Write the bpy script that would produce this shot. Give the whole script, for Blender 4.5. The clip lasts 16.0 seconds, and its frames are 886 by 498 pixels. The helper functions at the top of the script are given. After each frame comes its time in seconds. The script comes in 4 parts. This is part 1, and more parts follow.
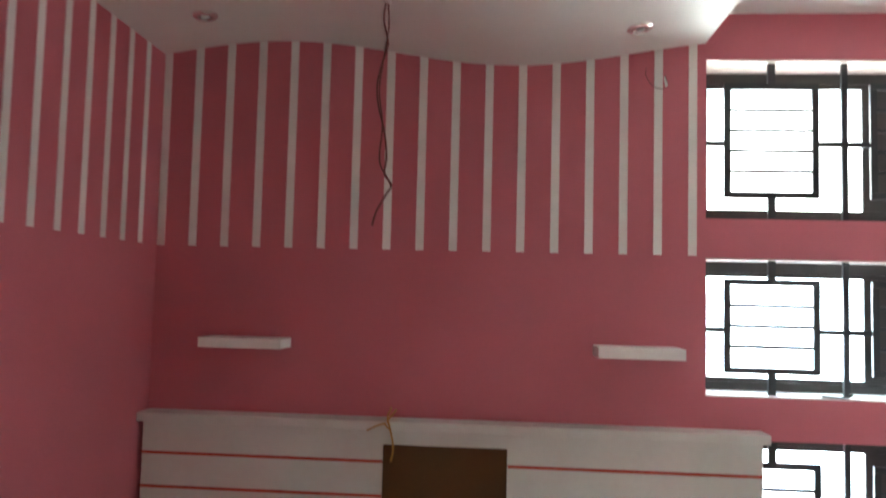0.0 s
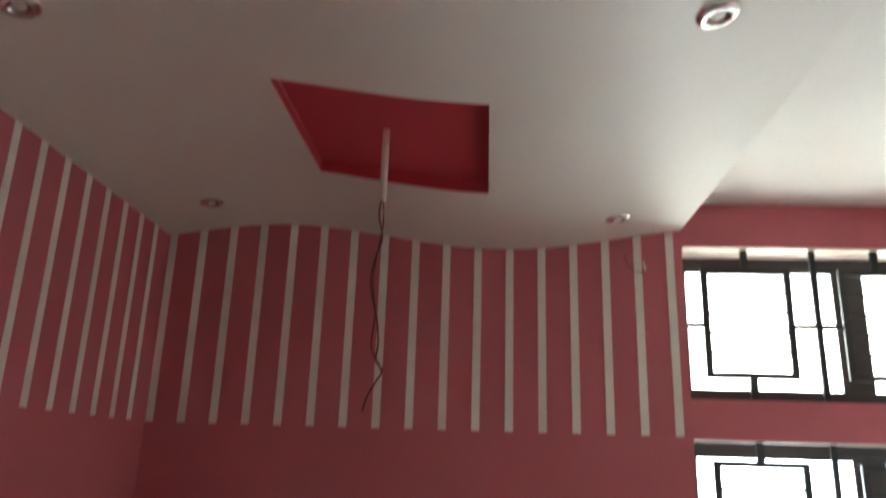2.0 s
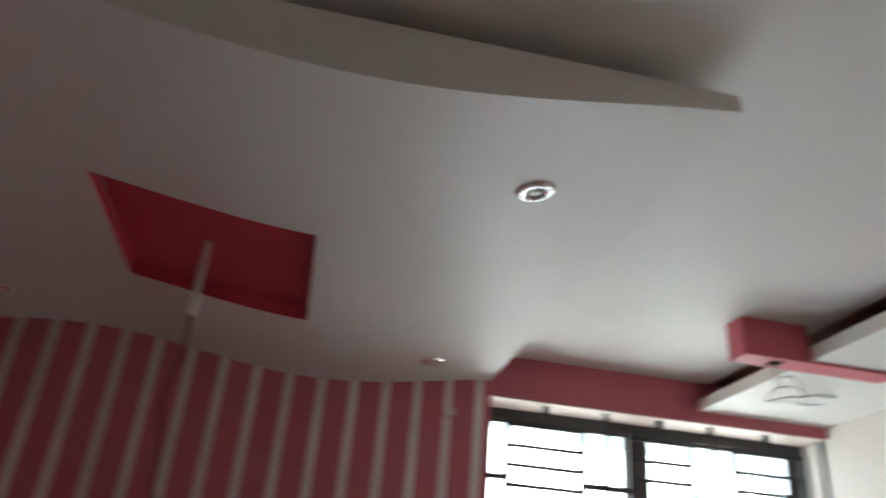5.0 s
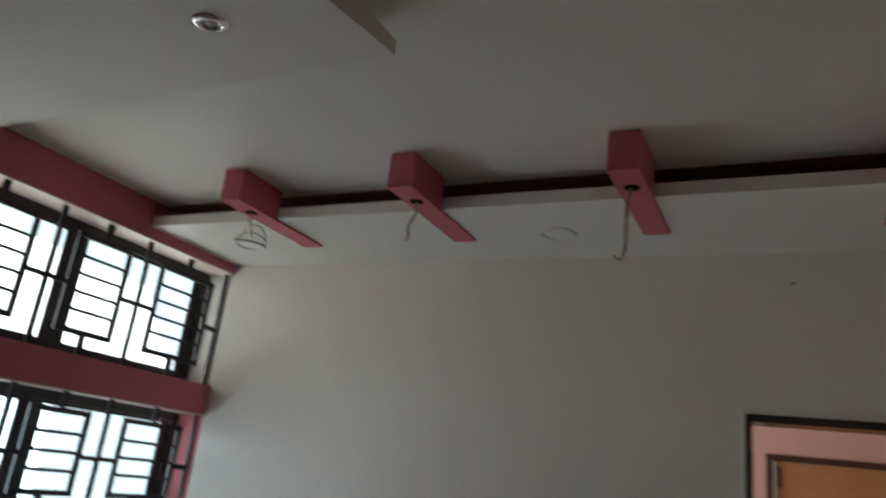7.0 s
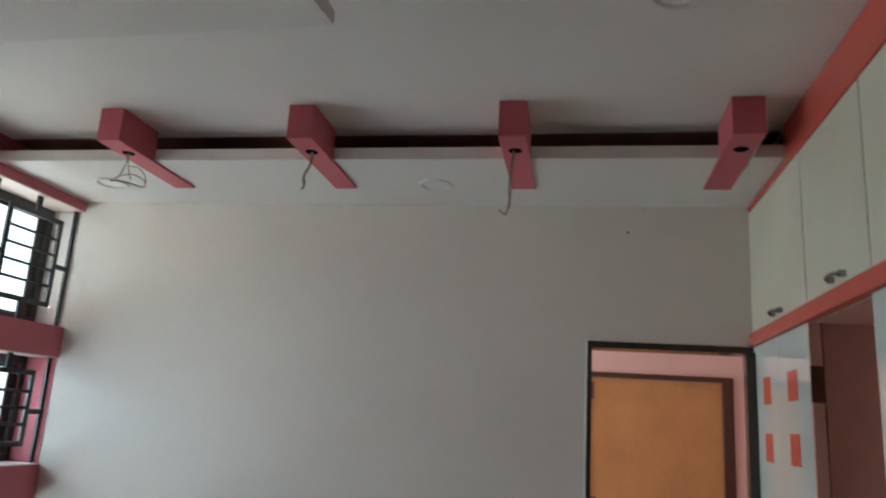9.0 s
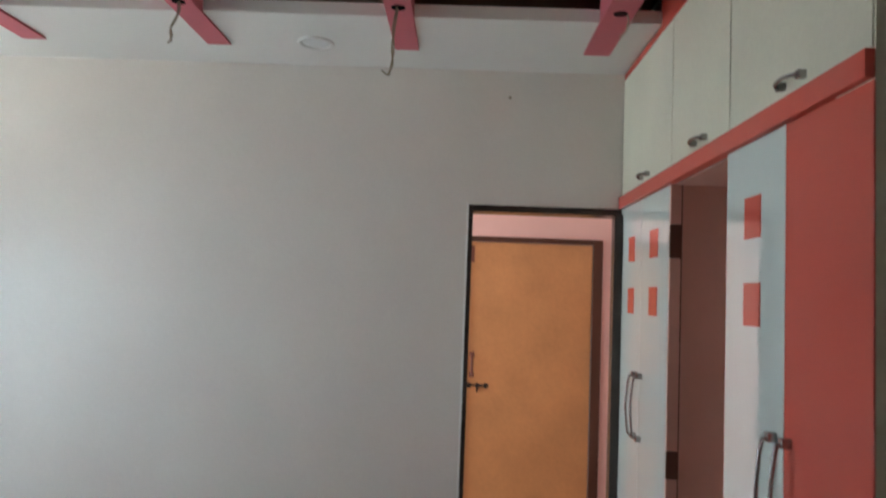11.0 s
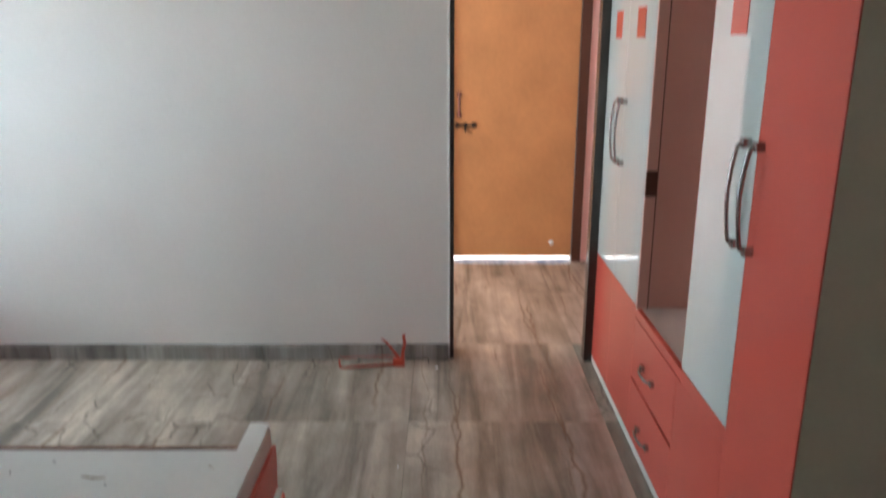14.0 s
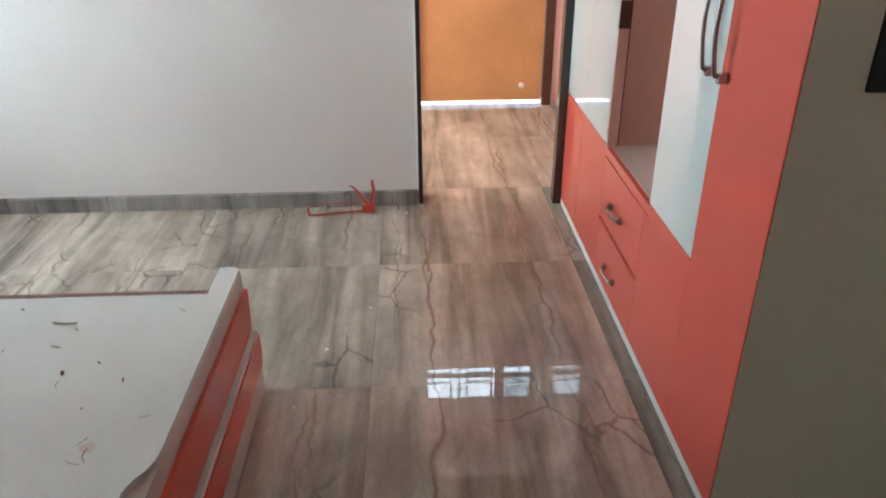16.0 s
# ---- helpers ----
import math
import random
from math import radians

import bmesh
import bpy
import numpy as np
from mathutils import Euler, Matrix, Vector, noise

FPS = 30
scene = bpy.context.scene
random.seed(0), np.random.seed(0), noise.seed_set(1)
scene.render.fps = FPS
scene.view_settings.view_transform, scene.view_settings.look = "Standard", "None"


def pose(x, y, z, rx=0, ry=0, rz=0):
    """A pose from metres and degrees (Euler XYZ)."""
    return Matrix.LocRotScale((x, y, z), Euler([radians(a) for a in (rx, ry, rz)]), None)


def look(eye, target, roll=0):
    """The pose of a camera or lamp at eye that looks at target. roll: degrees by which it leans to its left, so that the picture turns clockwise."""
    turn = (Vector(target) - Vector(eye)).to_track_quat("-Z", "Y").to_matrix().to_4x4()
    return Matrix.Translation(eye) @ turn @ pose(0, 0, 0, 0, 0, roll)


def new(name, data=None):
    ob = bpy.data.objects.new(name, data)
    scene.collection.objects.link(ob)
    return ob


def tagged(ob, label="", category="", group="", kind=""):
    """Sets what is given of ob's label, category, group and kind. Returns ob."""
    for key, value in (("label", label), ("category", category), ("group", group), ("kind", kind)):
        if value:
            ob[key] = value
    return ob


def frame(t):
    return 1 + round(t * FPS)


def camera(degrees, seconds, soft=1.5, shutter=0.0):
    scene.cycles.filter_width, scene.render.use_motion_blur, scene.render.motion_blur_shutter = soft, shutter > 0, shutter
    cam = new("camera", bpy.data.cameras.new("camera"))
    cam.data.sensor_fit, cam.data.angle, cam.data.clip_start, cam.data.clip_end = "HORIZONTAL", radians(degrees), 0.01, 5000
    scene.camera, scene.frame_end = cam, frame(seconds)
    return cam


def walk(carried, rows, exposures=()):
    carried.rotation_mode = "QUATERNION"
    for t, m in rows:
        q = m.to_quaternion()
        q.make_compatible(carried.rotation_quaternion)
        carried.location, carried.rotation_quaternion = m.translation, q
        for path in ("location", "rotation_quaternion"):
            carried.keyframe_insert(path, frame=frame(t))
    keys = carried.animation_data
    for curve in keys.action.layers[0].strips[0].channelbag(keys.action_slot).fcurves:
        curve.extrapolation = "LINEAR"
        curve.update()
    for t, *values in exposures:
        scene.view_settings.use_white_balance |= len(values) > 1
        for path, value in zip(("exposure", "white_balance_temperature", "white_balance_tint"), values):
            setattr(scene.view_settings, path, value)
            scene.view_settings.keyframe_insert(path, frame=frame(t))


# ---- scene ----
cam = camera(62.7, 16.0, soft=1.8, shutter=1.0)
PATH = [
    (0, (1.136, 0.017, 1.733), (0.991, 2.008, 1.854), 1.4),
    (0.5, (1.139, -0.033, 1.746), (0.97, 1.951, 1.934), 1.7),
    (1, (1.128, -0.011, 1.759), (0.971, 1.971, 1.978), 1.7),
    (1.5, (1.137, -0.045, 1.777), (0.991, 1.914, 2.154), 1.9),
    (2, (1.145, -0.079, 1.79), (1.018, 1.838, 2.346), 1.8),
    (2.5, (1.147, -0.088, 1.81), (1.057, 1.787, 2.501), 2.2),
    (3, (1.151, -0.084, 1.839), (1.086, 1.737, 2.663), 2.6),
    (3.2, (1.152, -0.093, 1.848), (1.084, 1.702, 2.727), 2.7),
    (5.3, (1.194, -0.082, 1.822), (1.694, 1.631, 2.725), 6.2),
    (5.5, (1.128, -0.02, 1.811), (1.863, 1.599, 2.726), 6.5),
    (6, (0.892, 0.083, 1.797), (2.166, 1.405, 2.592), 4.5),
    (6.5, (0.69, 0.057, 1.73), (2.232, 1.077, 2.494), 7.1),
    (7, (0.514, 0.009, 1.712), (2.202, 0.897, 2.315), 7.2),
    (7.5, (0.405, 0.086, 1.709), (2.173, 0.8, 2.313), 7.5),
    (8, (0.225, 0.264, 1.72), (2.061, 0.833, 2.273), 4.0),
    (8.5, (0.132, 0.313, 1.715), (2.019, 0.704, 2.249), 4.3),
    (9, (0.141, 0.282, 1.693), (2.052, 0.649, 2.153), 3.6),
    (9.5, (0.139, 0.264, 1.693), (2.069, 0.555, 2.131), 3.1),
    (10, (0.151, 0.258, 1.693), (2.106, 0.478, 2.056), 2.9),
    (10.2, (0.158, 0.263, 1.686), (2.127, 0.436, 1.992), 2.7),
    (12.3, (0.11, 0.268, 1.649), (2.108, 0.282, 1.557), 1.8),
    (12.5, (0.12, 0.266, 1.643), (2.115, 0.278, 1.51), 1.8),
    (13, (0.114, 0.267, 1.633), (2.1, 0.229, 1.4), 1.7),
    (13.5, (0.125, 0.256, 1.617), (2.086, 0.233, 1.227), 0.3),
    (14, (0.118, 0.252, 1.591), (2.042, 0.26, 1.048), -0.1),
    (14.5, (0.144, 0.245, 1.569), (2.018, 0.199, 0.871), 0.1),
    (15, (0.137, 0.24, 1.559), (1.979, 0.188, 0.782), -0.3),
    (15.5, (0.142, 0.241, 1.544), (1.947, 0.18, 0.686), -0.4),
    (16, (0.144, 0.246, 1.537), (1.919, 0.177, 0.619), -0.4),
]
EXPOSURES = [(0, 1.92, 6450, 10), (1, 1.72, 6650, 10), (2, 1.42, 7000, 10), (3, 1.2, 6900, 10), (5.5, 0.52, 6450, 10), (6.5, -0.3, 6500, 10), (7, -0.45, 6700, 10), (7.5, -0.36, 6800, 10), (8, -0.2, 6900, 10), (9, 0.27, 6500, 10), (10, 0.55, 6450, 10), (12.5, 0.97, 6350, 10), (13.5, 1.12, 6300, 10), (15, 1.52, 6350, 10), (16, 1.75, 6350, 10)]
walk(cam, [(t, look(eye, target, roll)) for t, eye, target, roll in PATH], EXPOSURES)

# ---- light ----
N, E, WF, WEST = 3.012, 3.651, -0.503, -0.306      # room faces: windows, white wall, wardrobe fronts, pink side
TOP = 2.905                                        # upper ceiling
world = bpy.data.worlds.new("sky_world")
scene.world = world
world.use_nodes = True
wn = world.node_tree.nodes
sky = wn.new("ShaderNodeTexSky")
sky.sky_type, sky.sun_disc = "NISHITA", False
sky.sun_elevation, sky.sun_rotation = radians(58), radians(160)
world.node_tree.links.new(sky.outputs[0], wn["Background"].inputs[0])
wn["Background"].inputs[1].default_value = 0.12
sun_data = bpy.data.lights.new("sun", "SUN")
sun_data.energy, sun_data.angle, sun_data.color = 5.0, radians(0.5), (1.0, 0.95, 0.87)
sun = new("sun", sun_data)
sun.matrix_world = look((0, 0, 0), (-0.18, 0.5, -0.85))


def window_light(name, centre, width, height, watts, turn, colour, spread=180):
    data = bpy.data.lights.new(name, "AREA")
    data.shape, data.size, data.size_y, data.energy, data.color = "RECTANGLE", width, height, watts, colour
    data.spread = radians(spread)
    ob = new(name, data)
    ob.matrix_world = pose(*centre, *turn)
    return ob


DAY = (0.74, 0.89, 1.0)             # blue from the sky
BOUNCE = (1.0, 0.96, 0.84)           # warm from the sunlit ground, upwards
window_light("daylight_top", (2.92, N + 0.64, 2.34), 2.3, 0.90, 17.5, (-118, 0, 12), BOUNCE, 152)
window_light("daylight_middle", (2.80, N + 0.76, 1.65), 1.9, 0.76, 24, (-91, 0, 30), DAY, 152)
window_light("daylight_low", (2.90, N + 0.50, 0.86), 2.3, 0.80, 22, (-97, 0, 4), DAY, 176)
window_light("daylight_transom", (5.62, -0.1, 2.62), 0.75, 1.9, 14, (0, 90, 0), DAY)
# added warm fill out of view, brightens the lobby behind the doorway
window_light("lobby_fill", (4.6, 2.32, 1.5), 1.4, 1.6, 17, (-90, 0, 0), (1.0, 0.93, 0.84))


# ---- materials ----
def material(name, colour, rough=0.6, metal=0.0, vary=0.06, scale=3.0, fine=60.0, bump=0.15, grain=0.3, coat=0.0, rand=0.0, spec=0.5):
    """A painted or solid surface: broad stains and fine grain in colour, roughness and relief."""
    m = bpy.data.materials.new(name)
    m.use_nodes = True
    t = m.node_tree
    b = t.nodes["Principled BSDF"]
    b.inputs["Metallic"].default_value, b.inputs["Coat Weight"].default_value = metal, coat
    b.inputs["Specular IOR Level"].default_value = spec
    co = t.nodes.new("ShaderNodeTexCoord")
    big, small = t.nodes.new("ShaderNodeTexNoise"), t.nodes.new("ShaderNodeTexNoise")
    big.inputs["Scale"].default_value, big.inputs["Detail"].default_value = scale, 5
    small.inputs["Scale"].default_value, small.inputs["Detail"].default_value = fine, 3
    for n in (big, small):
        t.links.new(co.outputs["Object"], n.inputs["Vector"])
    blend = t.nodes.new("ShaderNodeMath")
    blend.operation = "MULTIPLY_ADD"
    blend.inputs[1].default_value = grain
    t.links.new(small.outputs[0], blend.inputs[0])
    t.links.new(big.outputs[0], blend.inputs[2])
    ramp = t.nodes.new("ShaderNodeMapRange")
    ramp.inputs["From Min"].default_value, ramp.inputs["From Max"].default_value = 0.3 + grain * 0.3, 0.7 + grain * 0.7
    ramp.inputs["To Min"].default_value, ramp.inputs["To Max"].default_value = 1 - vary, 1 + vary
    t.links.new(blend.outputs[0], ramp.inputs["Value"])
    hsv = t.nodes.new("ShaderNodeHueSaturation")
    hsv.inputs["Color"].default_value = (*colour, 1)
    if rand:
        info, add = t.nodes.new("ShaderNodeObjectInfo"), t.nodes.new("ShaderNodeMath")
        add.operation, add.inputs[1].default_value = "MULTIPLY_ADD", rand
        t.links.new(info.outputs["Random"], add.inputs[0])
        t.links.new(ramp.outputs[0], add.inputs[2])
        t.links.new(add.outputs[0], hsv.inputs["Value"])
    else:
        t.links.new(ramp.outputs[0], hsv.inputs["Value"])
    t.links.new(hsv.outputs[0], b.inputs["Base Color"])
    rr = t.nodes.new("ShaderNodeMapRange")
    rr.inputs["From Min"].default_value, rr.inputs["From Max"].default_value = 0.3, 0.7
    rr.inputs["To Min"].default_value, rr.inputs["To Max"].default_value = max(rough - 0.03, 0.02), min(rough + 0.03, 1)
    t.links.new(big.outputs[0], rr.inputs["Value"])
    t.links.new(rr.outputs[0], b.inputs["Roughness"])
    if bump:
        bp = t.nodes.new("ShaderNodeBump")
        bp.inputs["Strength"].default_value, bp.inputs["Distance"].default_value = bump, 0.004
        t.links.new(small.outputs[0], bp.inputs["Height"])
        t.links.new(bp.outputs[0], b.inputs["Normal"])
    return m


def stone(name, tint, rough=0.010):
    """Polished beige-grey stone with long streaks along x and thin dark veins, each slab shifted by its own random."""
    m = bpy.data.materials.new(name)
    m.use_nodes = True
    t = m.node_tree
    L = t.links.new
    b = t.nodes["Principled BSDF"]
    co, info = t.nodes.new("ShaderNodeTexCoord"), t.nodes.new("ShaderNodeObjectInfo")
    geo = t.nodes.new("ShaderNodeNewGeometry")
    sh = t.nodes.new("ShaderNodeVectorMath")
    sh.operation = "MULTIPLY_ADD"
    comb = t.nodes.new("ShaderNodeCombineXYZ")
    L(info.outputs["Random"], comb.inputs["X"])
    L(info.outputs["Random"], comb.inputs["Z"])
    sh.inputs[1].default_value = (7.0, 0.0, 5.0)
    L(comb.outputs[0], sh.inputs[0])
    L(geo.outputs["Position"], sh.inputs[2])

    def noise_at(sx, sy, detail, distort=0.0):
        mp, nz = t.nodes.new("ShaderNodeMapping"), t.nodes.new("ShaderNodeTexNoise")
        mp.inputs["Scale"].default_value = (sx, sy, 1.0)
        nz.inputs["Scale"].default_value, nz.inputs["Detail"].default_value = 1.0, detail
        nz.inputs["Distortion"].default_value = distort
        L(sh.outputs[0], mp.inputs["Vector"])
        L(mp.outputs[0], nz.inputs["Vector"])
        return nz.outputs[0]

    streak, broad, cloud = noise_at(0.7, 7.5, 5, 1.3), noise_at(0.45, 3.4, 4, 0.6), noise_at(2.2, 3.6, 6, 0.5)
    ramp = t.nodes.new("ShaderNodeValToRGB")
    mixv = t.nodes.new("ShaderNodeMath")
    mixv.operation, mixv.inputs[1].default_value = "MULTIPLY_ADD", 0.48
    half = t.nodes.new("ShaderNodeMath")
    half.operation, half.inputs[1].default_value = "MULTIPLY", 0.62
    L(broad, half.inputs[0])
    L(streak, mixv.inputs[0])
    L(half.outputs[0], mixv.inputs[2])
    L(mixv.outputs[0], ramp.inputs[0])
    el = ramp.color_ramp.elements
    el[0].position, el[1].position = 0.40, 0.70
    el[0].color, el[1].color = (*[0.44 * c for c in tint], 1), (*[1.26 * c for c in tint], 1)
    mid = ramp.color_ramp.elements.new(0.53)
    mid.color = (*[0.85 * c for c in tint], 1)
    # a few long brown veins along x and patches of fine cracks, both broken up by clouds
    def line_at(value, width, low):
        s1, s2, s3 = t.nodes.new("ShaderNodeMath"), t.nodes.new("ShaderNodeMath"), t.nodes.new("ShaderNodeMapRange")
        s1.operation, s1.inputs[1].default_value, s2.operation = "SUBTRACT", 0.5, "ABSOLUTE"
        L(value, s1.inputs[0])
        L(s1.outputs[0], s2.inputs[0])
        s3.inputs["From Min"].default_value, s3.inputs["From Max"].default_value = width * 0.25, width
        s3.inputs["To Min"].default_value, s3.inputs["To Max"].default_value = low, 1.0
        L(s2.outputs[0], s3.inputs["Value"])
        return s3.outputs[0]

    def masked(line, value, a, c):
        ms, mx = t.nodes.new("ShaderNodeMapRange"), t.nodes.new("ShaderNodeMix")
        ms.inputs["From Min"].default_value, ms.inputs["From Max"].default_value = a, c
        L(value, ms.inputs["Value"])
        L(ms.outputs[0], mx.inputs[0])
        mx.inputs[2].default_value = 1.0
        L(line, mx.inputs[3])
        return mx.outputs[0]

    # brown veins that run on from slab to slab, as the slabs were cut from one block
    apart = t.nodes.new("ShaderNodeSeparateXYZ")
    L(geo.outputs["Position"], apart.inputs[0])

    def math_node(kind, a, b):
        n = t.nodes.new("ShaderNodeMath")
        n.operation = kind
        for k, v in enumerate((a, b)):
            if isinstance(v, (int, float)):
                n.inputs[k].default_value = v
            else:
                L(v, n.inputs[k])
        return n.outputs[0]

    def wobble(sx, sy, shift, detail):
        mp, nz = t.nodes.new("ShaderNodeMapping"), t.nodes.new("ShaderNodeTexNoise")
        mp.inputs["Scale"].default_value, mp.inputs["Location"].default_value = (sx, sy, 1.0), (shift, shift * 0.7, shift)
        nz.inputs["Scale"].default_value, nz.inputs["Detail"].default_value, nz.inputs["Roughness"].default_value = 1.0, detail, 0.6
        L(geo.outputs["Position"], mp.inputs["Vector"])
        L(mp.outputs[0], nz.inputs["Vector"])
        return nz.outputs[0]

    def vein(centre, amount, width, low, shift, sx=2.2):
        off = math_node("MULTIPLY", math_node("SUBTRACT", wobble(sx, 0.8, shift, 6), 0.5), amount)
        way = math_node("MODULO", math_node("ADD", math_node("ADD", apart.outputs["Y"], 0.442 + 4 * 0.858), off), 0.858)
        gap = math_node("ABSOLUTE", math_node("SUBTRACT", way, centre), 0.0)
        wide = math_node("MULTIPLY", math_node("ADD", wobble(5.0, 3.0, shift + 3.1, 4), -0.22), width * 3.4)
        edge = t.nodes.new("ShaderNodeMapRange")
        edge.inputs["From Min"].default_value, edge.inputs["To Min"].default_value, edge.inputs["To Max"].default_value = 0.0, low, 1.0
        L(gap, edge.inputs["Value"])
        L(wide, edge.inputs["From Max"])
        return edge.outputs[0]

    long_vein = None
    for centre, amount, width, low, shift in ((0.175, 0.20, 0.012, 0.25, 1.0), (0.200, 0.22, 0.007, 0.35, 2.3), (0.640, 0.16, 0.012, 0.25, 4.2), (0.665, 0.20, 0.007, 0.35, 5.7), (0.415, 0.26, 0.004, 0.5, 8.1), (0.800, 0.20, 0.005, 0.5, 9.4)):
        one = masked(vein(centre, amount, width, low, shift), wobble(0.9, 1.3, shift + 11.0, 3), 0.44, 0.53)
        long_vein = one if long_vein is None else math_node("MULTIPLY", long_vein, one)
    vor = t.nodes.new("ShaderNodeTexVoronoi")
    vor.feature = "DISTANCE_TO_EDGE"
    vmap = t.nodes.new("ShaderNodeMapping")
    vmap.inputs["Scale"].default_value = (3.6, 5.2, 1.0)
    wob = t.nodes.new("ShaderNodeVectorMath")
    wob.operation = "MULTIPLY_ADD"
    wob.inputs[1].default_value = (0.25, 0.12, 0.0)
    wnoise = t.nodes.new("ShaderNodeTexNoise")
    wnoise.inputs["Scale"].default_value, wnoise.inputs["Detail"].default_value = 5.0, 4
    L(sh.outputs[0], wnoise.inputs["Vector"])
    L(wnoise.outputs["Color"], wob.inputs[0])
    L(sh.outputs[0], wob.inputs[2])
    L(wob.outputs[0], vmap.inputs["Vector"])
    L(vmap.outputs[0], vor.inputs["Vector"])
    vor.inputs["Scale"].default_value = 1.0
    vline = t.nodes.new("ShaderNodeMapRange")
    vline.inputs["From Min"].default_value, vline.inputs["From Max"].default_value = 0.006, 0.034
    vline.inputs["To Min"].default_value, vline.inputs["To Max"].default_value = 0.56, 1.0
    L(vor.outputs["Distance"], vline.inputs["Value"])
    crack = masked(vline.outputs[0], noise_at(1.0, 1.9, 3, 0.4), 0.53, 0.60)
    fine = noise_at(3.0, 60.0, 4, 0.4)
    speck = noise_at(60.0, 90.0, 2)
    cl = t.nodes.new("ShaderNodeMapRange")
    cl.inputs["From Min"].default_value, cl.inputs["From Max"].default_value = 0.3, 0.7
    cl.inputs["To Min"].default_value, cl.inputs["To Max"].default_value = 0.80, 1.18
    L(cloud, cl.inputs["Value"])
    value = cl.outputs[0]
    for source, low, high in ((fine, 0.98, 1.02), (speck, 0.93, 1.06), (noise_at(1.1, 16.0, 5, 0.6), 0.93, 1.06), (noise_at(9.0, 14.0, 5, 0.6), 0.90, 1.09)):
        mr, mu = t.nodes.new("ShaderNodeMapRange"), t.nodes.new("ShaderNodeMath")
        mr.inputs["From Min"].default_value, mr.inputs["From Max"].default_value = 0.32, 0.68
        mr.inputs["To Min"].default_value, mr.inputs["To Max"].default_value = low, high
        mu.operation = "MULTIPLY"
        L(source, mr.inputs["Value"])
        L(value, mu.inputs[0])
        L(mr.outputs[0], mu.inputs[1])
        value = mu.outputs[0]
    shade = t.nodes.new("ShaderNodeMath")
    shade.operation = "MULTIPLY"
    L(value, shade.inputs[0])
    L(crack, shade.inputs[1])
    tone = t.nodes.new("ShaderNodeHueSaturation")
    L(ramp.outputs[0], tone.inputs["Color"])
    L(shade.outputs[0], tone.inputs["Value"])
    hsv = t.nodes.new("ShaderNodeMix")
    hsv.data_type = "RGBA"
    hsv.inputs[6].default_value = (0.40 * tint[0], 0.29 * tint[1], 0.22 * tint[2], 1)
    L(long_vein, hsv.inputs[0])
    L(tone.outputs[0], hsv.inputs[7])
    L(hsv.outputs[2], b.inputs["Base Color"])
    rr = t.nodes.new("ShaderNodeMapRange")
    rr.inputs["To Min"].default_value, rr.inputs["To Max"].default_value = rough * 0.5, rough * 1.6
    L(cloud, rr.inputs["Value"])
    L(rr.outputs[0], b.inputs["Roughness"])
    return m


def clear_glass(name):
    m = bpy.data.materials.new(name)
    m.use_nodes = True
    b = m.node_tree.nodes["Principled BSDF"]
    b.inputs["Base Color"].default_value = (0.86, 0.95, 0.96, 1)
    b.inputs["Transmission Weight"].default_value, b.inputs["Roughness"].default_value = 1.0, 0.01
    b.inputs["IOR"].default_value = 1.45
    return m


PINK = material("pink_wall_paint", (0.59, 0.155, 0.190), 0.62, vary=0.07, scale=1.6, fine=90, bump=0.12)
STRIPE = material("white_stripe_paint", (0.84, 0.81, 0.77), 0.6, vary=0.08, scale=5, fine=90, bump=0.12)
RED = material("red_recess_paint", (0.58, 0.055, 0.08), 0.5, vary=0.05)
CEIL = material("ceiling_emulsion", (0.78, 0.755, 0.71), 0.45, vary=0.035, scale=1.2, fine=50, bump=0.06, spec=0.3)
WHITE = material("white_wall_emulsion", (0.76, 0.70, 0.64), 0.42, vary=0.06, scale=1.1, fine=70, bump=0.10, spec=0.4)
BEIGE = material("beige_wall_emulsion", (0.80, 0.755, 0.60), 0.45, vary=0.06, scale=1.3, fine=70, bump=0.10, spec=0.4)
PEACH = material("peach_lobby_paint", (0.82, 0.55, 0.52), 0.6, vary=0.05)
BLOCK = material("pink_plaster_block", (0.60, 0.13, 0.16), 0.5, vary=0.06, scale=4)
CORAL = material("coral_laminate", (0.66, 0.112, 0.080), 0.10, vary=0.04, scale=2.5, fine=120, bump=0.02, coat=0.05, spec=0.35)
GLOSS = material("white_gloss_laminate", (0.66, 0.74, 0.71), 0.035, vary=0.03, scale=2, fine=80, bump=0.015, coat=0.5)
CREAM = material("cream_loft_laminate", (0.70, 0.67, 0.54), 0.38, vary=0.10, scale=1.8, fine=60, bump=0.03)
MAUVE = material("mauve_brown_laminate", (0.68, 0.42, 0.35), 0.4, vary=0.05)
UMBER = material("dark_brown_laminate", (0.09, 0.035, 0.022), 0.35, vary=0.1)
# shade of the deep slot above the ceiling strip, put into a brown colour
SLOT_SHADE = material("brown_slot_shade", (0.22, 0.10, 0.075), 0.7, vary=0.15)
WALNUT = material("walnut_brown_laminate", (0.095, 0.042, 0.011), 0.5, vary=0.15, scale=6, spec=0.25)
DOORY = material("yellow_primed_door", (0.61, 0.305, 0.13), 0.42, vary=0.15, scale=2.8, fine=35, bump=0.05)
RUST = material("red_brown_metal", (0.24, 0.09, 0.07), 0.45, vary=0.25, scale=14)
# paler than the wall: the light on the reveal's corner is in the colour
PLASTER = material("plaster_paled_for_lit_edge", (0.88, 0.86, 0.82), 0.5, vary=0.04)
FRAME = material("dark_frame_paint", (0.045, 0.035, 0.030), 0.22, vary=0.2, scale=9)
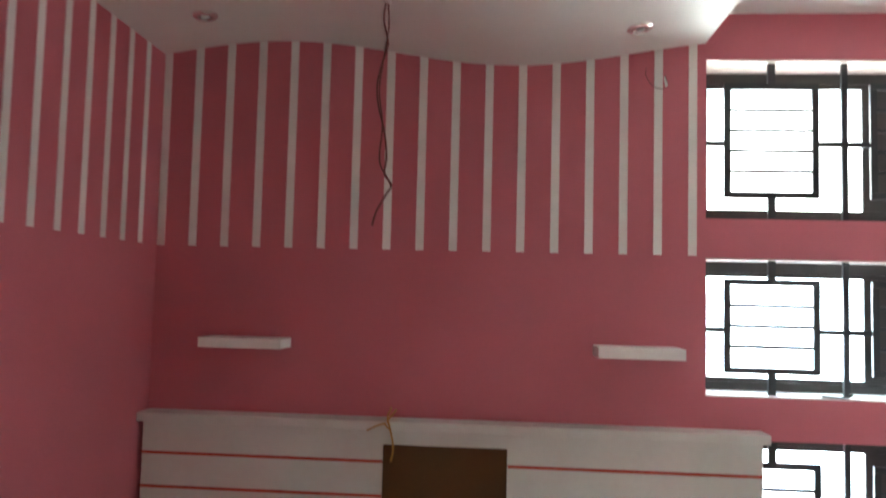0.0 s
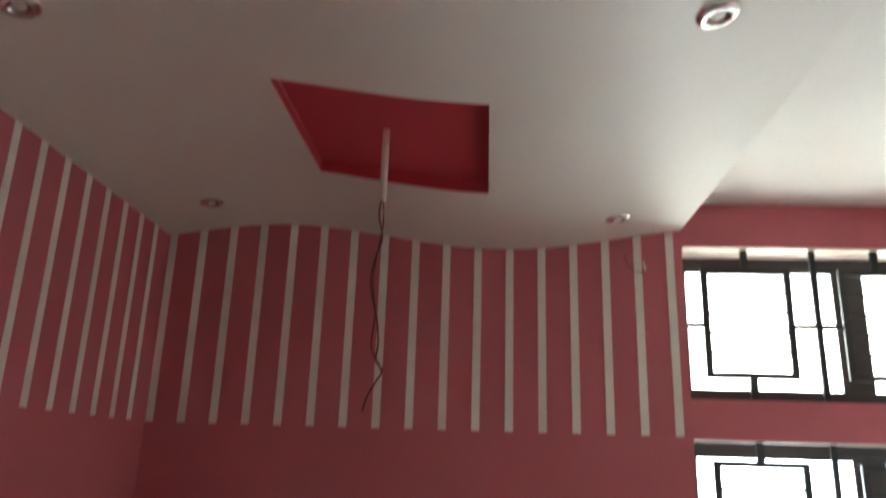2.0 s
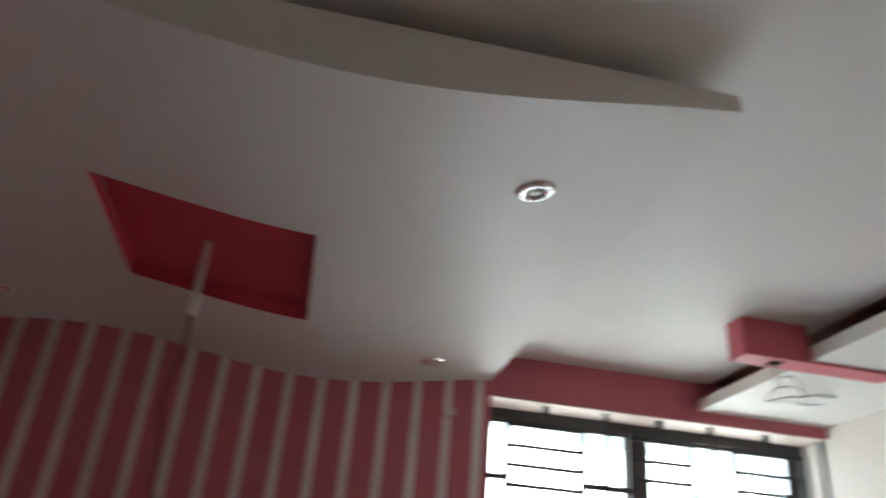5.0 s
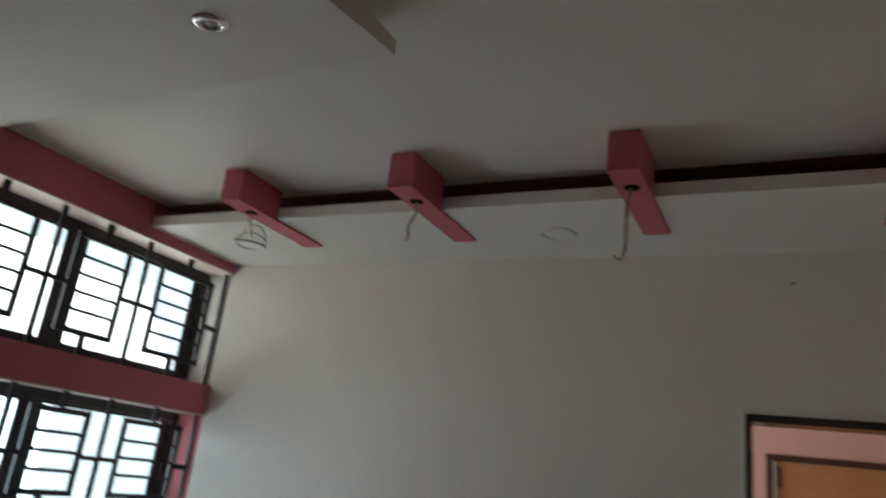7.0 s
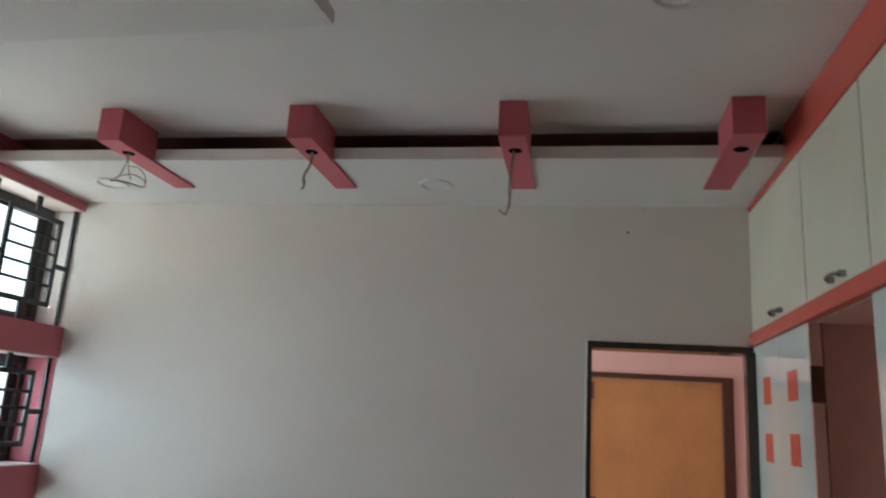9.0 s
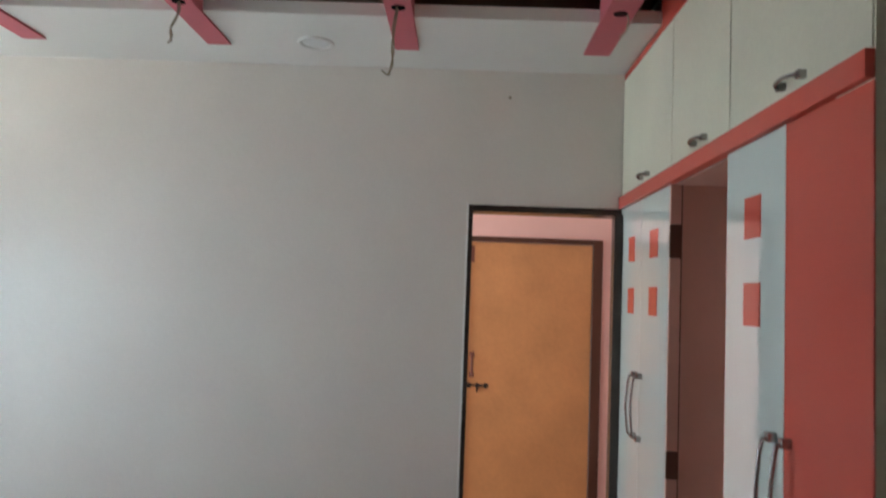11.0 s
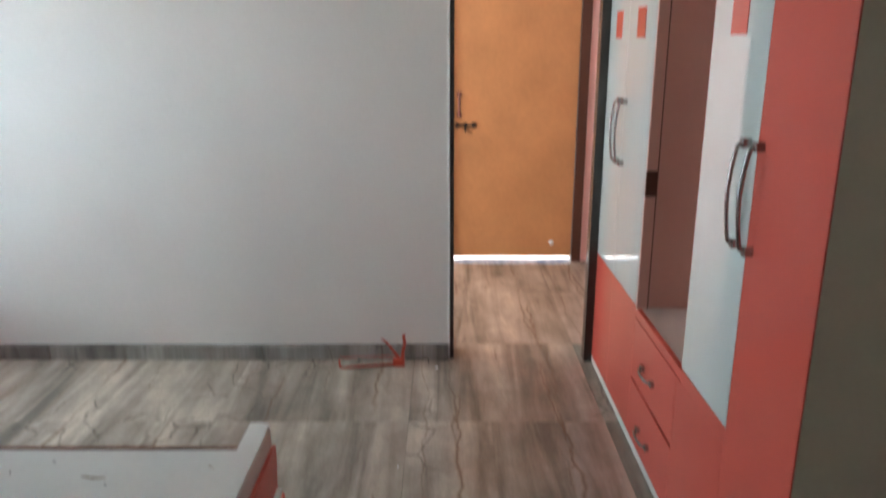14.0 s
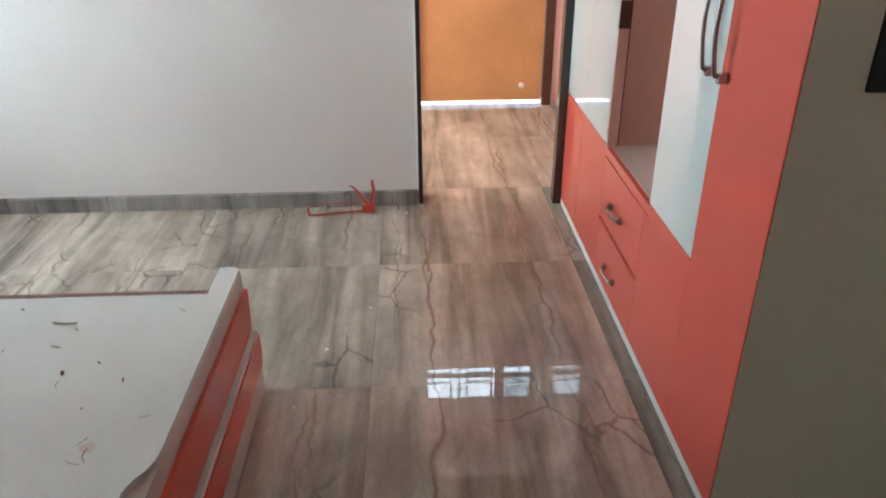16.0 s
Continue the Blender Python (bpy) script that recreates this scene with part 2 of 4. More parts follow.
IRON = material("black_grille_enamel", (0.018, 0.022, 0.026), 0.38, vary=0.2, scale=12, fine=120, bump=0.1)
ALU = material("brown_window_section", (0.045, 0.04, 0.038), 0.35, vary=0.15, scale=10)
BEDW = material("off_white_bed_board", (0.68, 0.67, 0.62), 0.4, vary=0.07, scale=4, fine=45, bump=0.06)
BEDB = material("beige_bed_edge", (0.62, 0.51, 0.45), 0.35, vary=0.06)
PLY = material("raw_plywood_edge", (0.17, 0.075, 0.04), 0.7, vary=0.2, scale=14)
CHROME = material("brushed_chrome", (0.36, 0.35, 0.34), 0.24, metal=1.0, vary=0.1)
BRIGHT = material("polished_chrome", (0.78, 0.77, 0.75), 0.12, metal=1.0, vary=0.05)
PVC = material("white_pvc", (0.74, 0.72, 0.68), 0.4, vary=0.05)
WIRE = material("dark_wire_sleeve", (0.15, 0.035, 0.03), 0.5, vary=0.2)
WIREG = material("grey_wire_sleeve", (0.34, 0.27, 0.18), 0.5, vary=0.2)
WIREY = material("yellow_wire_sleeve", (0.50, 0.26, 0.03), 0.5, vary=0.1)
ORANGE = material("orange_red_enamel", (0.50, 0.06, 0.025), 0.35, vary=0.15, scale=20)
BLACK = material("black_plastic", (0.012, 0.012, 0.013), 0.3, vary=0.1)
BASE = material("white_plinth_strip", (0.66, 0.64, 0.60), 0.4, vary=0.08)
DEBRIS = material("dark_debris", (0.10, 0.06, 0.045), 0.8, vary=0.2)
SHAVING = material("brown_wood_shaving", (0.42, 0.30, 0.20), 0.8, vary=0.25, scale=40)
HOLE = material("unlit_hole", (0.004, 0.003, 0.003), 0.9, vary=0.1, spec=0.05)
DARKIN = material("dark_cavity", (0.05, 0.03, 0.028), 0.8, vary=0.1)
OUTSIDE = material("pale_paving", (0.82, 0.80, 0.76), 0.8, vary=0.1)
STONE = stone("polished_streaked_stone", (0.47, 0.39, 0.31))
GREENST = stone("greenish_border_stone", (0.27, 0.275, 0.225), 0.03)
SKIRT = stone("skirting_stone", (0.34, 0.31, 0.275), 0.12)
HAZE = bpy.data.materials.new("bright_hazy_sky")
HAZE.use_nodes = True
HAZE.node_tree.nodes["Principled BSDF"].inputs["Base Color"].default_value = (0.1, 0.1, 0.1, 1)
HAZE.node_tree.nodes["Principled BSDF"].inputs["Emission Color"].default_value = (0.80, 0.92, 1.0, 1)
HAZE.node_tree.nodes["Principled BSDF"].inputs["Emission Strength"].default_value = 1.8
GLASS = clear_glass("window_glass")
# greyer and rougher than the window glass
FROST = clear_glass("grey_rough_glass")
FROST.node_tree.nodes["Principled BSDF"].inputs["Roughness"].default_value = 0.55
FROST.node_tree.nodes["Principled BSDF"].inputs["Base Color"].default_value = (0.5, 0.56, 0.56, 1)
LENS = material("frosted_lamp_cover", (0.80, 0.80, 0.78), 0.3, vary=0.02)


# ---- mesh helpers ----
def mesh_object(name, bm, mat, parent=None, smooth=False):
    me = bpy.data.meshes.new(name)
    bmesh.ops.recalc_face_normals(bm, faces=bm.faces)
    for f in bm.faces:
        f.smooth = smooth
    bm.to_mesh(me)
    bm.free()
    me.materials.append(mat)
    ob = new(name, me)
    if parent:
        ob.parent = parent
    return ob


def part(name, bm, mat, parent, label="", smooth=False):
    ob = mesh_object(name, bm, mat, parent, smooth)
    return tagged(ob, label) if label else ob


def thing(name, label, category, group="", kind="", at=(0, 0, 0)):
    ob = new(name)
    ob.location = at
    return tagged(ob, label, category, group, kind)


def add_box(bm, lo, hi, bevel=0.0):
    v = [bm.verts.new((x, y, z)) for x in (lo[0], hi[0]) for y in (lo[1], hi[1]) for z in (lo[2], hi[2])]
    faces = [bm.faces.new([v[i] for i in q]) for q in ((0, 1, 3, 2), (4, 6, 7, 5), (0, 4, 5, 1), (2, 3, 7, 6), (0, 2, 6, 4), (1, 5, 7, 3))]
    if bevel:
        edges = list({e for f in faces for e in f.edges})
        bmesh.ops.bevel(bm, geom=edges, offset=bevel, segments=2, affect="EDGES", profile=0.6)
    return bm


def block(lo, hi, bevel=0.0):
    return add_box(bmesh.new(), lo, hi, bevel)


def prism(points, axis, a, b, bevel=0.0):
    """A flat outline of (u, v) points pushed along an axis from a to b."""
    bm = bmesh.new()

    def put(u, v, w):
        return {"x": (w, u, v), "y": (u, w, v), "z": (u, v, w)}[axis]

    one = [bm.verts.new(put(u, v, a)) for u, v in points]
    two = [bm.verts.new(put(u, v, b)) for u, v in points]
    bm.faces.new(one)
    bm.faces.new(two[::-1])
    n = len(points)
    for i in range(n):
        bm.faces.new((one[i], two[i], two[(i + 1) % n], one[(i + 1) % n]))
    if bevel:
        bmesh.ops.bevel(bm, geom=list(bm.edges), offset=bevel, segments=2, affect="EDGES")
    return bm


def add_tube(bm, pts, r, sides=8, close=False):
    """A round tube along points."""
    pts = [Vector(p) for p in pts]
    n, rings, up = len(pts), [], None
    for i, p in enumerate(pts):
        if close:
            d = pts[(i + 1) % n] - pts[i - 1]
        else:
            d = pts[min(i + 1, n - 1)] - pts[max(i - 1, 0)]
        d.normalize()
        if up is None:
            up = d.orthogonal().normalized()
        side = d.cross(up).normalized()
        up = side.cross(d).normalized()
        rad = r(i / max(n - 1, 1)) if callable(r) else r
        rings.append([bm.verts.new(p + rad * (math.cos(a) * side + math.sin(a) * up)) for a in [2 * math.pi * k / sides for k in range(sides)]])
    for i in range(n if close else n - 1):
        a, b = rings[i], rings[(i + 1) % n]
        for k in range(sides):
            bm.faces.new((a[k], a[(k + 1) % sides], b[(k + 1) % sides], b[k]))
    if not close:
        bm.faces.new(rings[0][::-1])
        bm.faces.new(rings[-1])
    return bm


def tube(pts, r, sides=8, close=False):
    return add_tube(bmesh.new(), pts, r, sides, close)


def smooth_path(pts, steps=6):
    """Catmull-Rom points through the given ones."""
    p = [Vector(q) for q in pts]
    p = [p[0] * 2 - p[1]] + p + [p[-1] * 2 - p[-2]]
    out = []
    for i in range(1, len(p) - 2):
        for k in range(steps):
            t = k / steps
            out.append(0.5 * ((2 * p[i]) + (p[i + 1] - p[i - 1]) * t + (2 * p[i - 1] - 5 * p[i] + 4 * p[i + 1] - p[i + 2]) * t * t + (3 * p[i] - p[i - 1] - 3 * p[i + 1] + p[i + 2]) * t ** 3))
    return out + [p[-2]]


def turned(profile, sides=32, axis="z"):
    """A lathe about z from (radius, height) points."""
    bm = bmesh.new()
    rings = []
    for r, z in profile:
        if r < 1e-6:
            rings.append([bm.verts.new((0, 0, z))])
        else:
            rings.append([bm.verts.new((r * math.cos(2 * math.pi * k / sides), r * math.sin(2 * math.pi * k / sides), z)) for k in range(sides)])
    for a, b in zip(rings, rings[1:]):
        for k in range(sides):
            j = (k + 1) % sides
            if len(a) == 1 and len(b) > 1:
                bm.faces.new((a[0], b[k], b[j]))
            elif len(b) == 1 and len(a) > 1:
                bm.faces.new((a[k], b[0], a[j]))
            elif len(a) > 1:
                bm.faces.new((a[k], b[k], b[j], a[j]))
    return bm


# ---- structure ----
def structure(name, bm, mat, label, category):
    return tagged(mesh_object(name, bm, mat), label, category, kind="structure")


TH = 0.23
ROWS = ((2.060, 2.716), (1.348, 1.901), (0.560, 1.180))     # sill and lintel of the three window rows
WX = 1.980                                                  # start of the windows

bm = block((WEST - TH, N, 0), (WX, N + TH, 3.0))
for lo, hi in ((0.0, 0.56), (1.180, 1.348), (1.901, 2.060), (2.716, 3.0)):
    add_box(bm, (WX, N, lo), (E, N + TH, hi))
for lo, hi in ROWS[1:]:
    add_box(bm, (E - 0.004, N + 0.012, lo), (E, N + TH, hi))
wall_north = structure("wall_north", bm, PINK, "salmon pink painted wall with white stripes and three window rows", "wall")
# out of view; cream here is chosen to bounce light onto the beige corner
structure("wall_west_rear", block((WEST - TH, -2.8, 0), (WEST, 0.6, 3.0)), WHITE, "unseen rear side wall, made cream to bounce light", "wall")
wall_west = structure("wall_west", block((WEST - TH, 0.6, 0), (WEST, N, 3.0)), PINK, "salmon pink painted side wall with white upper stripes", "wall")

bm = block((E, 0.232, 0), (E + 0.13, N + TH, 3.3))
add_box(bm, (E, -0.505, 2.104), (E + 0.13, 0.232, 3.3))
add_box(bm, (E, -1.9, 0), (E + 0.13, -0.505, 3.3))
wall_east = structure("wall_east", bm, WHITE, "cream white emulsion wall beside an open doorway", "wall")
structure("wall_corner", block((1.512, -2.8, 0), (1.66, WF - 0.004, 2.905)), BEIGE, "cream wall corner standing at the end of the wardrobe", "wall")
structure("wall_behind_wardrobe", block((1.66, -1.25, 0), (E, -1.13, 2.905)), WHITE, "plain cream wall behind the wardrobe", "wall")
# out of view too, pale so that it reflects light back
structure("wall_south", block((WEST - TH, -2.93, 0), (1.66, -2.8, 3.0)), WHITE, "unseen wall closing the room, made cream to bounce light", "wall")
structure("ceiling", block((WEST - TH, -2.93, TOP), (E, N, TOP + 0.1)), CEIL, "off-white plastered upper ceiling", "ceiling")

# lobby behind the doorway
bm = block((5.42, 0.245, 0), (5.485, 2.4, 3.3))
add_box(bm, (5.42, -1.9, 0), (5.485, -0.764, 3.3))
add_box(bm, (5.42, -0.764, 2.097), (5.485, 0.245, 2.40))
add_box(bm, (5.42, -0.764, 2.80), (5.485, 0.245, 3.3))
structure("wall_lobby", bm, PEACH, "peach pink lobby wall with a yellow door", "wall")
structure("wall_lobby_south", block((E + 0.13, -2.03, 0), (5.485, -1.9, 3.3)), PEACH, "plain peach lobby side wall", "wall")
# unseen north side; its opening is made up to go with the lobby fill
bm = block((E + 0.13, 2.4, 0), (5.485, 2.53, 0.7))
add_box(bm, (E + 0.13, 2.4, 2.3), (5.485, 2.53, 3.3))
add_box(bm, (E + 0.13, 2.4, 0.7), (3.9, 2.53, 2.3))
add_box(bm, (5.3, 2.4, 0.7), (5.485, 2.53, 2.3))
structure("wall_lobby_north", bm, PEACH, "unseen peach lobby wall with an opening added for the fill lamp", "wall")
structure("ceiling_lobby", block((E + 0.13, -2.03, 3.3), (5.485, 2.53, 3.4)), CEIL, "plain white lobby ceiling", "ceiling")
structure("ground", block((-60, -60, -0.60), (60, 60, -0.50)), OUTSIDE, "pale sunlit paved ground outside the house", "ground")
structure("backdrop", block((-9.0, N + 5.0, -0.499), (12.0, N + 5.1, 9.0)), HAZE, "bright hazy sky seen through the windows", "sky")
structure("pavement", block((5.486, -3.0, -0.50), (8.0, 3.0, -0.004)), OUTSIDE, "pale paved landing outside the yellow door", "pavement")
bm = block((WEST - TH, -2.93, -0.12), (1.66, N + TH, -0.012))
add_box(bm, (1.66, -1.30, -0.12), (E + 0.13, N + TH, -0.012))
add_box(bm, (E + 0.13, -2.03, -0.12), (5.485, 2.53, -0.012))
structure("floor", bm, DARKIN, "dark mortar bed under polished stone slabs", "floor")


# ---- wavy dropped ceiling ----
def wave(x, y=N):
    return 2.740 + 0.052 * math.cos(math.pi * (x - 0.22) / 0.985) + 0.013 * (N - y)


PX, PY = 1.976, 1.004                       # free edges of the panel
RX0, RX1, RY0, RY1 = 0.534, 1.140, 1.686, 2.336     # opening in it
PT, RT = 2.851, 2.820
xs = sorted({round(WEST + (PX - WEST) * k / 56, 4) for k in range(57)} | {RX0, RX1})
bm = bmesh.new()
for y0, y1, hole in ((PY, RY0, False), (RY0, RY1, True), (RY1, N, False)):
    rows = [[bm.verts.new((x, y, wave(x, y))) for x in xs] for y in (y0, y1)]
    for i in range(len(xs) - 1):
        if hole and RX0 - 1e-6 <= xs[i] < RX1 - 1e-6:
            continue
        f = bm.faces.new((rows[0][i], rows[1][i], rows[1][i + 1], rows[0][i + 1]))
bmesh.ops.remove_doubles(bm, verts=bm.verts, dist=1e-5)
low = mesh_object("false_ceiling", bm, CEIL, smooth=True)
tagged(low, "off-white dropped ceiling panel with a wavy underside", "ceiling", kind="structure")
bm = bmesh.new()
front = [(x, wave(x, PY)) for x in xs]
f0 = [bm.verts.new((x, PY, z)) for x, z in front]
f1 = [bm.verts.new((x, PY, PT)) for x, z in front]
for i in range(len(xs) - 1):
    bm.faces.new((f0[i], f0[i + 1], f1[i + 1], f1[i]))
add_box(bm, (WEST, PY + 0.004, PT - 0.006), (RX0 - 0.01, N, PT))
add_box(bm, (RX1 + 0.01, PY + 0.004, PT - 0.006), (PX, N, PT))
add_box(bm, (RX0 - 0.01, PY + 0.004, PT - 0.006), (RX1 + 0.01, RY0 - 0.01, PT))
add_box(bm, (RX0 - 0.01, RY1 + 0.01, PT - 0.006), (RX1 + 0.01, N, PT))
e0 = [bm.verts.new(p) for p in ((PX, PY, wave(PX, PY)), (PX, N, wave(PX)), (PX, N, PT), (PX, PY, PT))]
bm.faces.new(e0)
part("fascia", bm, CEIL, low)
bm = bmesh.new()
for a, b in (((RX0, RY0), (RX1, RY0)), ((RX1, RY0), (RX1, RY1)), ((RX1, RY1), (RX0, RY1)), ((RX0, RY1), (RX0, RY0))):
    k = 24
    pts = [(a[0] + (b[0] - a[0]) * i / k, a[1] + (b[1] - a[1]) * i / k) for i in range(k + 1)]
    lo_v = [bm.verts.new((x, y, wave(x, y))) for x, y in pts]
    hi_v = [bm.verts.new((x, y, RT)) for x, y in pts]
    for i in range(k):
        bm.faces.new((lo_v[i], lo_v[i + 1], hi_v[i + 1], hi_v[i]))
bm.faces.new([bm.verts.new((x, y, wave(x, y) + 0.042)) for x, y in ((RX0, RY0), (RX1, RY0), (RX1, RY1), (RX0, RY1))])
part("recess_lining", bm, RED, low, "deep red painted recess in the dropped ceiling")

# dropped strip along the white wall, with an open slot above it
SZ, SX = 2.768, 2.985
structure("ceiling_strip", block((SX, WF, SZ), (E, N, SZ + 0.054), 0.002), CEIL, "off-white dropped ceiling strip with a dark slot above", "ceiling")
# thin dark sheet under the ceiling stands in for the slot's shade
structure("ceiling_slot_shade", block((3.05, WF, TOP - 0.006), (E, N, TOP - 0.0005)), SLOT_SHADE, "dark brown sheet painted as the shade inside the slot above the ceiling strip", "ceiling")


# stripes of paint on both pink walls
def stripes():
    for k in range(17):
        c = -0.2875 + 0.1384 * k
        z1 = wave(c) + 0.02
        part("stripe", block((max(c - 0.017, WEST + 0.003), N - 0.003, 1.908), (c + 0.017, N + 0.001, z1)), STRIPE, wall_north)
    for k in range(14):
        c = 2.864 - 0.1402 * k
        part("stripe", block((WEST - 0.001, c - 0.017, 1.908), (WEST + 0.003, c + 0.017, wave(WEST, c) + 0.03)), STRIPE, wall_west)


stripes()

# stone skirting below the white wall
for a, b in ((0.24, 0.62), (0.622, 1.47), (1.472, 2.32), (2.322, 3.01)):
    part("skirting", block((E - 0.030, a, 0), (E, b, 0.078), 0.0015), SKIRT, wall_east)


# ---- windows and grilles ----
def window(index, z0, z1):
    w = thing("window_%d" % index, "dark framed sliding window letting in bright daylight", "window", kind="structure")
    y0, y1 = N + 0.185, N + 0.225
    bm = block((WX, y0, z0), (E - 0.004, y1, z0 + 0.042), 0.003)
    add_box(bm, (WX, y0, z1 - 0.052), (E - 0.004, y1, z1), 0.003)
    add_box(bm, (WX, y0, z0 + 0.042), (WX + 0.03, y1, z1 - 0.052), 0.003)
    add_box(bm, (E - 0.045, y0, z0 + 0.042), (E - 0.004, y1, z1 - 0.052), 0.003)
    part("window_frame", bm, ALU, w)
    mid = 2.755
    for a, b, y in ((WX + 0.03, mid, y0 + 0.004), (mid, E - 0.045, y0 + 0.021)):
        la, lb = (0.028, 0.07) if b == mid else (0.07, 0.05)
        bm = bmesh.new()
        for p, q in (((a, z0 + 0.042), (b, z0 + 0.06)), ((a, z1 - 0.07), (b, z1 - 0.052)), ((a, z0 + 0.06), (a + la, z1 - 0.07)), ((b - lb, z0 + 0.06), (b, z1 - 0.07))):
            add_box(bm, (p[0], y, p[1]), (q[0], y + 0.013, q[1]), 0.0015)
        part("sash", bm, ALU, w)
        pane = part("pane", block((a + la, y + 0.005, z0 + 0.06), (b - lb, y + 0.009, z1 - 0.07)), GLASS, w)
        pane.visible_shadow = False
    return w


def grille(z0, z1, top_gap, bottom_gap, rods):
    """Flat bar grille: three framed rectangles with thin rods, crosses between them and short stubs to the wall."""
    g = thing("window_grille", "black iron grille of rectangles and thin rods inside the window", "grille", "window grilles")
    y0, y1 = N + 0.040, N + 0.056
    w = 0.026

    def bar(a, b):
        part("bar", block((a[0], y0, a[1]), (b[0], y1, b[1]), 0.0025), IRON, g)

    hi, lo = z1 - top_gap, z0 + bottom_gap
    rects = ((2.066, 2.444), (2.646, 2.966), (3.160, 3.550))
    zc = 0.5 * (z0 + z1) - 0.012
    for a, b in rects:
        bar((a, hi - w), (b, hi))
        bar((a, lo), (b, lo + w))
        bar((a, lo + w), (a + w, hi - w))
        bar((b - w, lo + w), (b, hi - w))
        m = 0.5 * (a + b)
        bar((m - 0.015, hi), (m + 0.015, z1))
        bar((m - 0.015, z0), (m + 0.015, lo))
        for k in range(rods):
            z = lo + w + (hi - lo - 2 * w) * (k + 1) / (rods + 1)
            part("rod", tube([(a + w - 0.002, 0.5 * (y0 + y1), z), (b - w + 0.002, 0.5 * (y0 + y1), z)], 0.0085, 6), IRON, g)
    for a, b in ((2.444, 2.646), (2.966, 3.160)):
        m = 0.5 * (a + b)
        bar((m - 0.012, z0), (m + 0.012, z1))
        bar((a, zc - 0.011), (m - 0.012, zc + 0.011))
        bar((m + 0.012, zc - 0.011), (b, zc + 0.011))
    bar((WX, zc - 0.011), (2.066, zc + 0.011))
    bar((3.550, zc - 0.013), (E - 0.020, zc + 0.013))
    bar((E - 0.020, z0), (E - 0.004, z1))
    return g


for i, (z0, z1) in enumerate(ROWS):
    window(i + 1, z0, z1)
grille(*ROWS[0], 0.088, 0.092, 4)
grille(*ROWS[1], 0.080, 0.090, 3)
grille(*ROWS[2], 0.092, 0.075, 4)
structure("window_sill", block((WX, N + 0.002, 1.348), (E - 0.004, N + 0.185, 1.354)), STRIPE, "pale painted sill of the middle window", "sill")

structure("lintel_soffit", block((WX + 0.002, N + 0.004, 2.710), (E - 0.004, N + 0.184, 2.7155)), BEDB, "pale painted soffit above the top window", "trim")

structure("lintel_soffit_middle", block((WX + 0.002, N + 0.004, 1.895), (E - 0.004, N + 0.184, 1.9005)), BEDB, "pale painted soffit above the middle window", "trim")
strap = thing("strap", "short dark strap lying on the window sill", "strap")
part("band", tube(smooth_path([(2.44, N + 0.03, 1.360), (2.48, N + 0.02, 1.357), (2.53, N + 0.022, 1.358), (2.56, N + 0.03, 1.368)]), 0.005, 6), BLACK, strap, smooth=True)

# ---- doorway and yellow door ----
bm = block((E - 0.012, 0.212, 0), (E + 0.13, 0.232, 2.104), 0.002)
add_box(bm, (E - 0.012, -0.505, 2.074), (E + 0.13, 0.212, 2.104), 0.002)
add_box(bm, (E - 0.050, -0.505, 0), (E + 0.016, -0.462, 2.074), 0.003)
structure("door_frame", bm, FRAME, "dark brown painted door frame of the open doorway", "door frame")

# plaster corner whose catch of light is painted as a whiter strip
structure("plaster_edge", block((E - 0.013, 0.2325, 0.078), (E + 0.001, 0.243, 2.113), 0.002), PLASTER, "plaster edge beside the door frame, painted paler as if lit", "trim")
door = thing("door_1", "yellow primed flush door standing closed in a dark frame", "door", kind="structure")
part("door_leaf", block((5.435, -0.694, 0.032), (5.47, 0.20, 2.060), 0.003), DOORY, door)
bm = block((5.405, -0.764, 0), (5.484, -0.697, 2.097), 0.004)
add_box(bm, (5.405, -0.697, 2.062), (5.484, 0.205, 2.097), 0.004)
add_box(bm, (5.405, 0.205, 0), (5.484, 0.245, 2.097), 0.004)
part("door_frame", bm, UMBER, door)
bm = tube(smooth_path([(5.436, 0.155, 1.095), (5.402, 0.155, 1.115), (5.398, 0.155, 1.17), (5.402, 0.155, 1.225), (5.436, 0.155, 1.245)]), 0.009)
for z in (1.098, 1.242):
    add_box(bm, (5.428, 0.138, z - 0.018), (5.436, 0.172, z + 0.018), 0.002)
part("pull_handle", bm, RUST, door, "brown metal pull handle", True)
bm = tube([(5.427, 0.19, 1.022), (5.427, 0.03, 1.022)], 0.007)
for y in (0.17, 0.11, 0.05):
    add_box(bm, (5.415, y - 0.012, 1.005), (5.436, y + 0.012, 1.04), 0.002)
add_box(bm, (5.415, 0.105, 0.975), (5.43, 0.118, 1.01), 0.002)
part("bolt", bm, FRAME, door, "dark steel sliding bolt")
bm = turned([(0.0, 0.022), (0.017, 0.02), (0.02, 0.0)], 16)
bm.transform(pose(5.435, -0.545, 0.142, 0, -90, 0))
part("door_stop", bm, PVC, door, "white round door stop", True)
part("hinge", block((5.428, 0.160, 1.91), (5.436, 0.19, 2.03), 0.001), RUST, door)

tr = thing("window_4", "transom window with iron bars above the yellow door", "window", kind="structure")
bm = block((5.455, -0.775, 2.40), (5.48, 0.245, 2.425))
for a, b in (((-0.775, 2.425), (-0.745, 2.8)), ((0.215, 2.425), (0.245, 2.8)), ((-0.745, 2.775), (0.215, 2.8)), ((-0.745, 2.50), (0.215, 2.53))):
    add_box(bm, (5.455, a[0], a[1]), (5.48, b[0], b[1]))
part("window_frame", bm, ALU, tr)
bm = bmesh.new()
